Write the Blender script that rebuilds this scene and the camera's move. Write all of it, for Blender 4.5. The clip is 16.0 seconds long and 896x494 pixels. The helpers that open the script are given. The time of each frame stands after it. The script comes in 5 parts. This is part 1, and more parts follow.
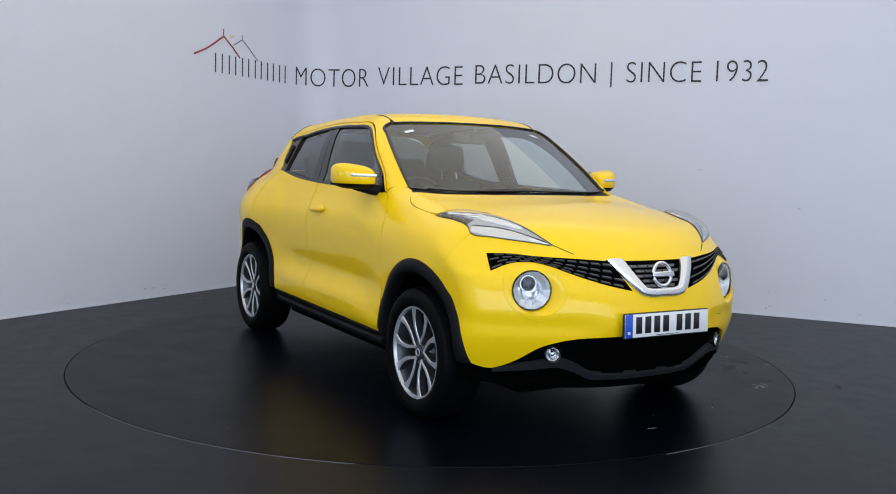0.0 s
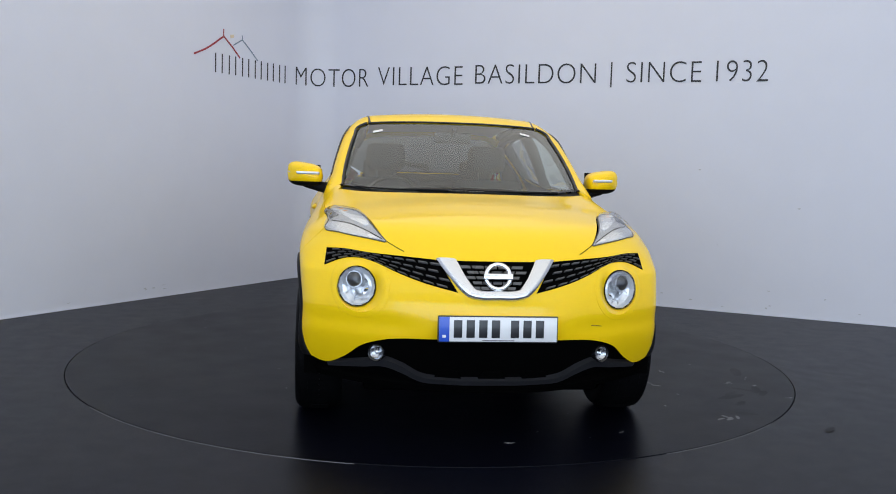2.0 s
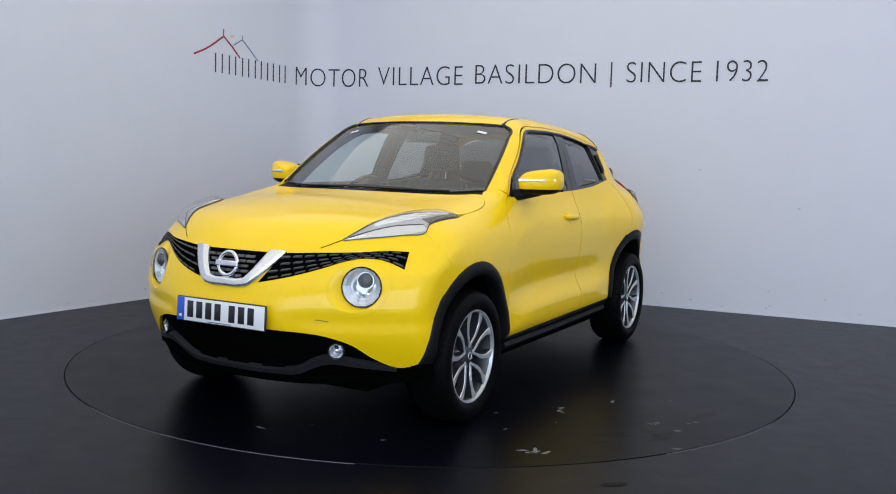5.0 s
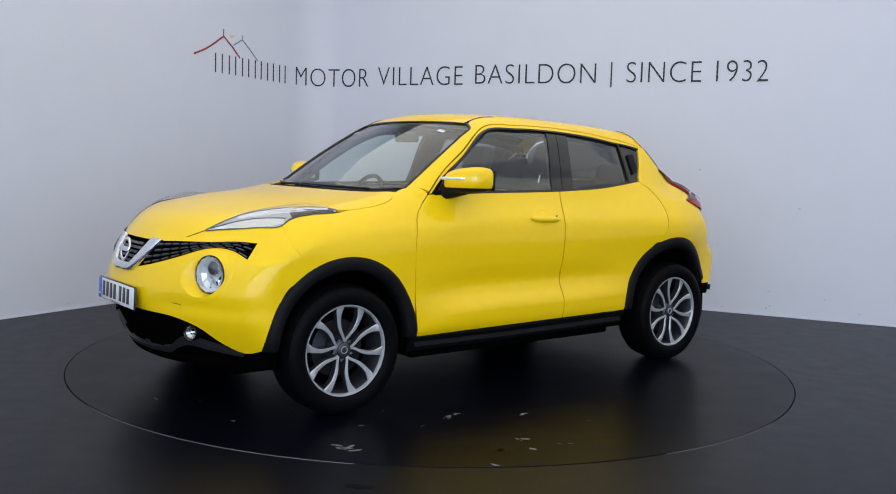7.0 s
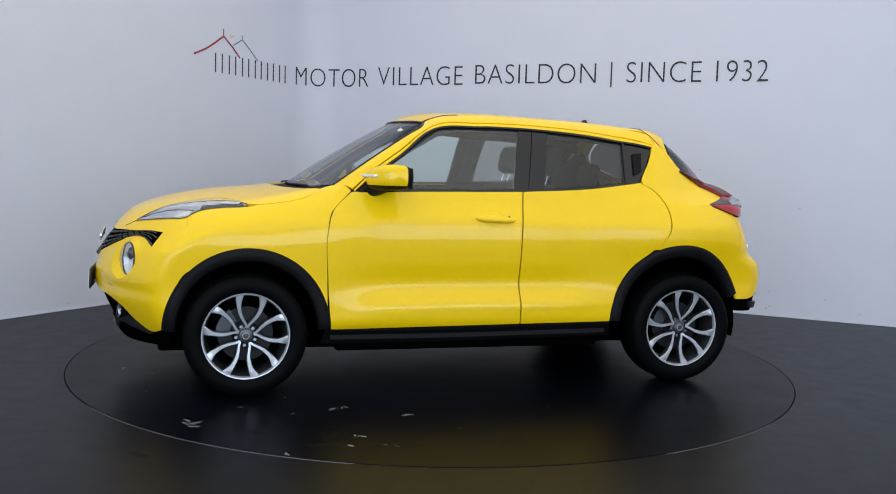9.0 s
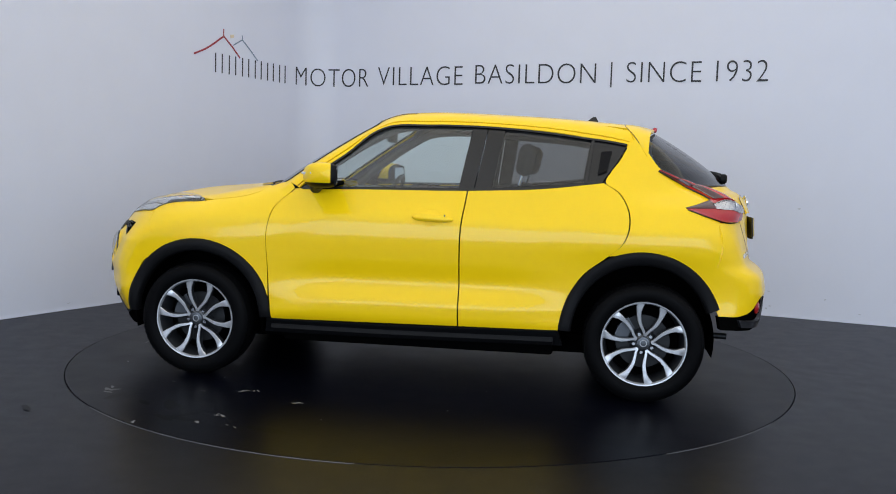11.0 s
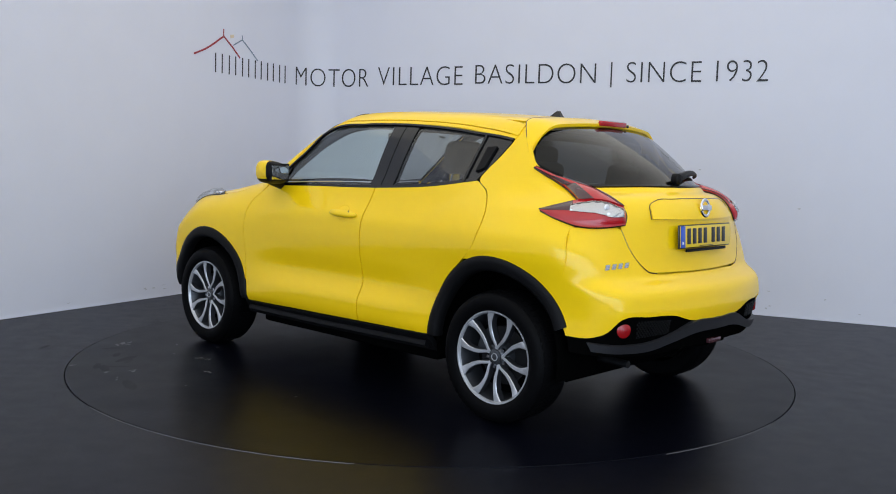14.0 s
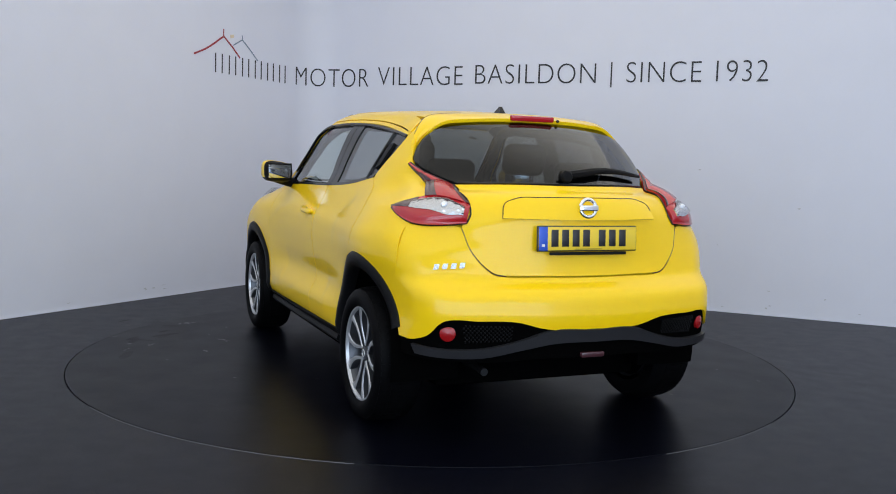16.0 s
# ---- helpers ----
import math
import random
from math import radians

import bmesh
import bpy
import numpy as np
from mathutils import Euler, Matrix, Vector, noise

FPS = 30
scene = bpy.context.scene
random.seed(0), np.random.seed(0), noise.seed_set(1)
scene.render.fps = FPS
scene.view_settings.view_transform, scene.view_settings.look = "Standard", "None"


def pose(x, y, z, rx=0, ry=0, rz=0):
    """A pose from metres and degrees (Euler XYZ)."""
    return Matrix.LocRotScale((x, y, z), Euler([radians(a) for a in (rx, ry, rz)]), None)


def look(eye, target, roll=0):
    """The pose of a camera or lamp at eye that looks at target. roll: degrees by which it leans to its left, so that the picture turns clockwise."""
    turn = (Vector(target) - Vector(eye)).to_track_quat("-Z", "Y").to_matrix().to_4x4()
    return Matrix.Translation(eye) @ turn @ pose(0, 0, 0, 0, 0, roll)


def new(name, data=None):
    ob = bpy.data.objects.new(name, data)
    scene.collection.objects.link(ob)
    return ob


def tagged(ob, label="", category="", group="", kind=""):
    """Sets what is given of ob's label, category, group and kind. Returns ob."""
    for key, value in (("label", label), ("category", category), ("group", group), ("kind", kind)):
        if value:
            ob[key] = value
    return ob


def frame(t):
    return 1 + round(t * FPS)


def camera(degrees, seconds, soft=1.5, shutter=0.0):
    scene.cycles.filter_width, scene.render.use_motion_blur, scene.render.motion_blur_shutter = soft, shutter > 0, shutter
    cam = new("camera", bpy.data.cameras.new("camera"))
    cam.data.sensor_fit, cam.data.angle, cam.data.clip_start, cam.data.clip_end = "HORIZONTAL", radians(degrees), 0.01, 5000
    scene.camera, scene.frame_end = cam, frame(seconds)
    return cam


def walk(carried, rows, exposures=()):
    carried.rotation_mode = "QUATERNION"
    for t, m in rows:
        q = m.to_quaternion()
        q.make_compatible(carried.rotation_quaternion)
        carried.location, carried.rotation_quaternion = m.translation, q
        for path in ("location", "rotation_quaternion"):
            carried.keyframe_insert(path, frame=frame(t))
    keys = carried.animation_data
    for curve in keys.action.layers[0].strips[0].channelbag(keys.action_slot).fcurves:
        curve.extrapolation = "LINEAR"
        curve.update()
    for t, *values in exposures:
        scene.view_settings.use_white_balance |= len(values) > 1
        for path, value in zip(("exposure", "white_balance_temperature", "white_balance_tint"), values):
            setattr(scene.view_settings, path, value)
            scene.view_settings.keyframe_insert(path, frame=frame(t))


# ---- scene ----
# the camera stands still
EYE, AIM = (0.0, -5.934, 1.261), (0.01343, -4.93832, 1.16918)
cam = camera(52.1, 16.0, soft=1.0)
walk(cam, [(0, look(EYE, AIM, 1.754)), (16, look(EYE, AIM, 1.754))])

# ---- world and light ----
world = bpy.data.worlds.new("world")
scene.world = world
world.use_nodes = True
world.node_tree.nodes["Background"].inputs["Color"].default_value = (.75, .85, 1, 1)
world.node_tree.nodes["Background"].inputs["Strength"].default_value = .25
scene.view_settings.exposure = 0.22


def area_lamp(name, m, sx, sy, power, colour):
    d = bpy.data.lights.new(name, "AREA")
    d.shape, d.size, d.size_y, d.energy, d.color = "RECTANGLE", sx, sy, power, colour
    ob = new(name, d)
    ob.matrix_world = m
    return ob


# daylight through the wide opening behind the camera; unseen broad lamp added overhead
area_lamp("opening_daylight", look((0.6, -9.3, 1.9), (0.3, 0, 1.2)), 14.0, 3.4, 430, (.65, .795, 1.0))
area_lamp("added_overhead_light", look((0.4, -2.6, 3.93), (0.4, -2.6, 0)), 12.5, 11.0, 330, (1.0, .975, .92))


# ---- materials ----
def material(name, base, rough=.5, metal=0.0, coat=0.0, grain=0.0, scale=40.0, bump=0.0, blotch=0.0, spec=None):
    m = bpy.data.materials.new(name)
    m.use_nodes = True
    nt = m.node_tree
    b = nt.nodes["Principled BSDF"]
    b.inputs["Base Color"].default_value = (*base, 1)
    b.inputs["Roughness"].default_value = rough
    b.inputs["Metallic"].default_value = metal
    b.inputs["Coat Weight"].default_value = coat
    b.inputs["Coat Roughness"].default_value = .13
    if spec is not None:
        b.inputs["Specular IOR Level"].default_value = spec
    if grain or bump or blotch:
        tc = nt.nodes.new("ShaderNodeTexCoord")
        fine = nt.nodes.new("ShaderNodeTexNoise")
        fine.inputs["Scale"].default_value, fine.inputs["Detail"].default_value = scale, 6
        wide = nt.nodes.new("ShaderNodeTexNoise")
        wide.inputs["Scale"].default_value, wide.inputs["Detail"].default_value = scale / 18, 4
        for n in (fine, wide):
            nt.links.new(tc.outputs["Object"], n.inputs["Vector"])
        mul = nt.nodes.new("ShaderNodeMath")
        mul.operation = "MULTIPLY_ADD"
        mul.inputs[1].default_value, mul.inputs[2].default_value = grain, 1 - grain / 2
        nt.links.new(fine.outputs["Fac"], mul.inputs[0])
        mul2 = nt.nodes.new("ShaderNodeMath")
        mul2.operation = "MULTIPLY_ADD"
        mul2.inputs[1].default_value, mul2.inputs[2].default_value = blotch, 1 - blotch / 2
        nt.links.new(wide.outputs["Fac"], mul2.inputs[0])
        both = nt.nodes.new("ShaderNodeMath")
        both.operation = "MULTIPLY"
        nt.links.new(mul.outputs[0], both.inputs[0])
        nt.links.new(mul2.outputs[0], both.inputs[1])
        vm = nt.nodes.new("ShaderNodeVectorMath")
        vm.operation = "SCALE"
        vm.inputs[0].default_value = base
        nt.links.new(both.outputs[0], vm.inputs["Scale"])
        nt.links.new(vm.outputs[0], b.inputs["Base Color"])
        if blotch:
            mr = nt.nodes.new("ShaderNodeMath")
            mr.operation = "MULTIPLY_ADD"
            mr.inputs[1].default_value, mr.inputs[2].default_value = blotch * .35, rough - blotch * .17
            nt.links.new(wide.outputs["Fac"], mr.inputs[0])
            nt.links.new(mr.outputs[0], b.inputs["Roughness"])
        if bump:
            bp = nt.nodes.new("ShaderNodeBump")
            bp.inputs["Strength"].default_value, bp.inputs["Distance"].default_value = bump, .004
            nt.links.new(fine.outputs["Fac"], bp.inputs["Height"])
            nt.links.new(bp.outputs[0], b.inputs["Normal"])
    return m


def glass_material(name, tint, rough=0.0, gloss=.07):
    m = bpy.data.materials.new(name)
    m.use_nodes = True
    nt = m.node_tree
    nt.nodes.remove(nt.nodes["Principled BSDF"])
    out = nt.nodes["Material Output"]
    clear = nt.nodes.new("ShaderNodeBsdfTransparent")
    clear.inputs["Color"].default_value = (*tint, 1)
    shine = nt.nodes.new("ShaderNodeBsdfGlossy")
    shine.inputs["Roughness"].default_value = .02 + rough
    lw = nt.nodes.new("ShaderNodeLayerWeight")
    lw.inputs["Blend"].default_value = .5
    pw = nt.nodes.new("ShaderNodeMath")
    pw.operation = "POWER"
    pw.inputs[1].default_value = 3.5
    nt.links.new(lw.outputs["Facing"], pw.inputs[0])
    fr = nt.nodes.new("ShaderNodeMath")
    fr.operation = "MULTIPLY_ADD"
    fr.inputs[1].default_value, fr.inputs[2].default_value = .85, gloss
    nt.links.new(pw.outputs[0], fr.inputs[0])
    mix = nt.nodes.new("ShaderNodeMixShader")
    nt.links.new(fr.outputs[0], mix.inputs[0])
    nt.links.new(clear.outputs[0], mix.inputs[1])
    nt.links.new(shine.outputs[0], mix.inputs[2])
    nt.links.new(mix.outputs[0], out.inputs[0])
    return m


M_PAINT = material("yellow_car_paint", (.97, .630, .003), .46, 0, .72, .03, 300, 0, .02, .10)
M_PAINT.node_tree.nodes["Principled BSDF"].inputs["Coat Roughness"].default_value = .10
M_WALL = material("white_wall_paint", (.705, .719, .800), .55, 0, 0, .02, 60, .02, .05)
M_FLOOR = material("dark_floor_paint", (.0021, .0026, .0062), .36, 0, 0, .9, 150, .22, .35, .130)
M_DECK = material("dark_turntable_paint", (.0015, .0018, .0044), .33, 0, 0, .5, 70, .08, .35, .066)
M_CEIL = material("ceiling_paint", (.60, .60, .575), .8, 0, 0, .03, 30, 0, .05)
M_CLAD = material("black_grained_plastic", (.0065, .0065, .0072), .50, 0, 0, .3, 500, .12, .15, .11)
M_BLACK = material("black_gloss_trim", (.006, .006, .007), .22, 0, 0, .1, 80, 0, .1)
M_DARK = material("dark_underbody_and_shade", (.002, .002, .002), .9, 0, 0, .2, 40, .1, .2, .0)
M_RUBBER = material("tyre_rubber", (.003, .003, .0034), .50, 0, 0, .3, 120, .10, .25, .05)
M_ALLOY = material("machined_alloy", (.56, .57, .59), .28, .55, 0, .05, 200, .02, .06)
M_GREY = material("dark_grey_alloy", (.10, .105, .115), .38, .8, 0, .08, 120, .02, .1)
M_CHROME = material("chrome", (.82, .83, .85), .10, 1, 0, .02, 60, 0, .03)
M_SILVER = material("satin_silver", (.72, .73, .75), .24, .85, .3, .02, 80, 0, .03)
M_INK = material("wall_lettering_grey", (.016, .017, .022), .5, 0, 0, .05, 60, 0, .05)
M_RED_INK = material("wall_emblem_red", (.32, .03, .04), .5, 0, 0, .05, 60, 0, .05)
M_BLUE_INK = material("wall_emblem_blue", (.16, .22, .30), .5, 0, 0, .05, 60, 0, .05)
M_GOLD_INK = material("wall_emblem_gold", (.75, .62, .42), .5, 0, 0, .05, 60, 0, .05)
M_SCUFF = material("pale_floor_scuff", (.16, .16, .165), .6, 0, 0, .7, 120, 0, .6)
M_MARK = material("faint_wall_scuff", (.52, .53, .56), .6, 0, 0, .2, 200, 0, .2)
M_SMEAR = material("grey_floor_smear", (.0026, .0027, .0036), .40, 0, 0, .8, 60, .05, .6, .08)
# pale colour holds the glint along the pit's steel edge
M_RIM_GLINT = material("rim_glint_steel", (.10, .10, .11), .45, .3, 0, .9, 14, .05, .8)
M_CLOTH = material("black_seat_cloth", (.045, .045, .048), .9, 0, 0, .4, 300, .3, .2)
M_DASH = material("soft_dash_plastic", (.035, .035, .037), .6, 0, 0, .2, 400, .15, .1)
M_LINER = material("pale_headlining", (.50, .50, .48), .9, 0, 0, .1, 200, .05, .1)
M_PLATE_W = material("white_reflective_plate", (.80, .80, .80), .35, 0, .4, .03, 200, 0, .04)
M_PLATE_Y = material("yellow_reflective_plate", (.85, .60, .03), .35, 0, .4, .03, 200, 0, .04)
M_PLATE_B = material("blue_plate_band", (.02, .09, .55), .35, 0, .4, .03, 200, 0, .04)
M_PLATE_K = material("black_plate_marks", (.010, .010, .012), .4, 0, .3, .03, 200, 0, .04)
M_RED = material("red_lamp_plastic", (.44, .009, .015), .2, 0, .6, .05, 200, 0, .08)
M_LAMP = material("silvered_lamp_bowl", (.84, .86, .89), .22, .5, .4, .10, 60, .05, .10)
M_BOWL = material("smoky_lamp_bowl", (.62, .63, .66), .22, .95, .3, .2, 90, .1, .3)
M_REFLECTOR = material("dark_red_reflector", (.33, .006, .008), .25, 0, .2, .3, 300, .1, .1)
M_BED = material("grey_lamp_bed", (.48, .49, .52), .3, .6, 0, .2, 90, .05, .2)
M_SMOKE = material("smoked_lens", (.06, .02, .025), .2, 0, .4, .05, 100, 0, .05)
M_AMBER = material("amber_bulb", (.75, .28, .03), .3, 0, .5, .05, 100, 0, .05)
M_BRAKE = material("brake_disc_steel", (.022, .022, .023), .45, .6, 0, .2, 120, .05, .2)
M_GLASS = glass_material("clear_car_glass", (.84, .93, .915), 0, .105)
M_PRIVACY = glass_material("tinted_car_glass", (.44, .46, .47))
M_REARGLASS = glass_material("dark_rear_glass", (.14, .15, .155), 0, .035)
M_LENS = glass_material("clear_lamp_lens", (.95, .955, .96), 0, .03)
M_MIRROR = material("mirror_silver", (.62, .66, .72), .02, 1)
# black plastic with a lightened base, as lip and blade catch the light
M_BLADE = material("lit_satin_black_plastic", (.020, .020, .0225), .42, 0, 0, .2, 400, .08, .15, .3)
M_SLAT = material("dark_grille_slats", (.105, .105, .11), .28, .4, 0, .1, 100, 0, .1)
M_WHITE = material("white_sticker", (.75, .75, .75), .5, 0, 0, .05, 200, 0, .05)


# ---- helpers ----
def mesh_of(name, verts, faces, mat, smooth=True):
    me = bpy.data.meshes.new(name)
    me.from_pydata([tuple(map(float, v)) for v in verts], [], faces)
    if smooth:
        me.polygons.foreach_set("use_smooth", [True] * len(me.polygons))
    me.materials.append(mat)
    me.validate()
    me.update()
    return me


def part(name, data, mat, parent=None, label="", sharp=35):
    """Links a bmesh, or (verts, faces), as one mesh object under a thing or a part."""
    if isinstance(data, tuple):
        bm = bmesh.new()
        vs = [bm.verts.new(tuple(map(float, v))) for v in data[0]]
        for f in data[1]:
            if len(set(f)) > 2:
                try:
                    bm.faces.new([vs[i] for i in f])
                except ValueError:
                    pass
    else:
        bm = data
    bmesh.ops.recalc_face_normals(bm, faces=bm.faces)
    for f in bm.faces:
        f.smooth = True
    for e in bm.edges:
        if len(e.link_faces) == 2 and e.calc_face_angle(0) > radians(sharp):
            e.smooth = False
    me = bpy.data.meshes.new(name)
    bm.to_mesh(me)
    bm.free()
    me.materials.append(mat)
    ob = new(name, me)
    if parent is not None:
        ob.parent = parent
    if label:
        ob["label"] = label
    return ob


def prism(outline, lo, hi, axis=2):
    """A flat outline pushed from lo to hi along an axis."""
    n = len(outline)

    def at(p, h):
        v = list(p)
        v.insert(axis, h)
        return v
    verts = [at(p, lo) for p in outline] + [at(p, hi) for p in outline]
    faces = [list(range(n)), list(range(n, 2 * n))] + [[i, (i + 1) % n, n + (i + 1) % n, n + i] for i in range(n)]
    return verts, faces


def box(x0, x1, y0, y1, z0, z1, bevel=0.0, seg=2):
    bm = bmesh.new()
    bmesh.ops.create_cube(bm, size=1)
    for v in bm.verts:
        v.co = ((x0 + x1) / 2 + v.co.x * (x1 - x0), (y0 + y1) / 2 + v.co.y * (y1 - y0), (z0 + z1) / 2 + v.co.z * (z1 - z0))
    if bevel:
        bmesh.ops.bevel(bm, geom=bm.edges[:], offset=bevel, segments=seg, affect="EDGES", profile=.5)
    return bm


def lathe(profile, n=48, axis=1, arc=1.0):
    """Turns (radius, along) points round an axis."""
    verts, faces = [], []
    m = len(profile)
    steps = n if arc == 1.0 else n + 1
    for i in range(steps):
        a = 2 * math.pi * arc * i / n
        for r, h in profile:
            c, s = r * math.cos(a), r * math.sin(a)
            verts.append((c, h, s) if axis == 1 else (c, s, h) if axis == 2 else (h, c, s))
    for i in range(n):
        j = (i + 1) % steps
        for k in range(m - 1):
            faces.append([i * m + k, j * m + k, j * m + k + 1, i * m + k + 1])
    return verts, faces


def polyline(points, n):
    """n points along a smooth line through the given ones."""
    q = np.array(points, float)
    if len(q) == 2:
        return q[0] + (q[1] - q[0]) * np.linspace(0, 1, n)[:, None]
    s = np.concatenate([[0], np.cumsum(np.linalg.norm(np.diff(q, axis=0), axis=1))])
    t = np.linspace(0, s[-1], n)
    return np.stack([curve(s, q[:, i])(t) for i in range(q.shape[1])], 1)


def coons(bottom, top, left, right, n, m):
    """A patch between four lines: bottom and top run the same way, left and right from bottom to top."""
    b, t = polyline(bottom, n), polyline(top, n)
    l, r = polyline(left, m), polyline(right, m)
    u, v = np.linspace(0, 1, n)[:, None, None], np.linspace(0, 1, m)[None, :, None]
    return ((1 - v) * b[:, None] + v * t[:, None] + (1 - u) * l[None] + u * r[None]
            - (1 - u) * (1 - v) * b[0] - u * (1 - v) * b[-1] - (1 - u) * v * t[0] - u * v * t[-1])


def sheet(P, depth=0.014, keep=None, flip=1):
    """A surface grid with its rim folded inwards. keep: which points stay. flip -1: the other side of the car."""
    n, m = P.shape[:2]
    N = slope(P)
    keep = np.ones((n, m), bool) if keep is None else keep
    verts = list((P * (1, flip, 1)).reshape(-1, 3))
    faces, count = [], {}
    for i in range(n - 1):
        for j in range(m - 1):
            c = [(i, j), (i + 1, j), (i + 1, j + 1), (i, j + 1)]
            if all(keep[a] for a in c):
                f = [a * m + b for a, b in c]
                faces.append(f)
                for a, b in zip(f, f[1:] + f[:1]):
                    count[(a, b)] = count.get((a, b), 0) + 1
    inner, Q = {}, (P - N * depth) * (1, flip, 1)

    def low(k):
        if k not in inner:
            inner[k] = len(verts)
            verts.append(Q[k // m, k % m])
        return inner[k]
    for a, b in list(count):
        if depth and (b, a) not in count:
            faces.append([b, a, low(a), low(b)])
    used = sorted({k for f in faces for k in f})
    remap = {k: i for i, k in enumerate(used)}
    return [verts[k] for k in used], [[remap[k] for k in f] for f in faces]


def tube(points, radius, n=8, closed=False):
    q = np.array(points, float)
    verts, faces = [], []
    k = len(q)
    up = np.array((.31, .17, .93))
    for i in range(k):
        d = q[(i + 1) % k] - q[i - 1] if closed else q[min(i + 1, k - 1)] - q[max(i - 1, 0)]
        a = np.cross(d, up)
        a /= max(np.linalg.norm(a), 1e-9)
        b = np.cross(d, a)
        b /= max(np.linalg.norm(b), 1e-9)
        r = radius[i] if hasattr(radius, "__len__") else radius
        for j in range(n):
            w = 2 * math.pi * j / n
            verts.append(q[i] + r * (a * math.cos(w) + b * math.sin(w)))
    for i in range(k if closed else k - 1):
        for j in range(n):
            faces.append([i * n + j, ((i + 1) % k) * n + j, ((i + 1) % k) * n + (j + 1) % n, i * n + (j + 1) % n])
    if not closed:
        faces += [list(range(n)), list(range((k - 1) * n, k * n))]
    return verts, faces


# ---- the car body as one implicit surface (x forward, y left, z up) ----
def curve(xs, ys):
    xs, ys = np.array(xs, float), np.array(ys, float)
    h = np.diff(xs)
    d = np.diff(ys) / h
    m = np.concatenate([[d[0]], (d[:-1] * h[1:] + d[1:] * h[:-1]) / (h[1:] + h[:-1]), [d[-1]]])

    def at(x):
        x = np.clip(np.asarray(x, float), xs[0], xs[-1])
        i = np.clip(np.searchsorted(xs, x) - 1, 0, len(h) - 1)
        t = (x - xs[i]) / h[i]
        a, b = ys[i], ys[i + 1]
        return ((1 + 2 * t) * (1 - t) ** 2 * a + t * (1 - t) ** 2 * h[i] * m[i]
                + t * t * (3 - 2 * t) * b + t * t * (t - 1) * h[i] * m[i + 1])
    return at


def smax(a, b, k):
    h = np.maximum(k - np.abs(a - b), 0) / k
    return np.maximum(a, b) + h * h * k * 0.25


side_w = curve([.15, .30, .36, .45, .58, .72, .86, .92, .98, 1.04, 1.08, 1.12, 1.18, 1.46, 1.7],
               [.74, .80, .842, .847, .836, .838, .844, .836, .810, .782, .766, .751, .724, .567, .43])
nose_x = curve([.15, .25, .33, .43, .55, .69, .83, 1.0, 1.2], [1.87, 1.95, 2.0, 2.05, 2.085, 2.06, 2.0, 1.94, 1.88])
tail_x = curve([.2, .26, .33, .5, .62, .70, .745, .80, .90, 1.07, 1.13, 1.3],
               [-1.86, -1.911, -1.95, -1.988, -1.995, -1.968, -1.912, -1.897, -1.89, -1.875, -1.845, -1.70])
tail_g = curve([.2, .9, 1.0, 1.2, 1.5], [.282, .292, .375, .6, .6])
roof_z = curve([-1.6, -1.3, -.94, -.47, 0, .29, .6], [1.42, 1.498, 1.535, 1.559, 1.566, 1.545, 1.50])


deck_z = curve([-2.2, -1.6, -1.5, -1.3, -1.0, -.4, 0, .3, .5, .75, .9, 1.0, 1.17, 1.5, 1.76, 1.9, 2.0, 2.1],
               [1.16, 1.16, 1.18, 1.27, 1.38, 1.46, 1.45, 1.37, 1.27, 1.163, 1.124, 1.109, 1.088, 1.053, .994, .940, .873, .74])


deck_fall = curve([-2.2, -.5, .8, 1.0, 1.3, 2.2], [.10, .05, .05, .07, .12, .12])


glass_x = curve([1.0, 1.17, 1.274, 1.365, 1.44, 1.50, 1.7], [-1.95, -1.768, -1.650, -1.518, -1.395, -1.30, -.98])


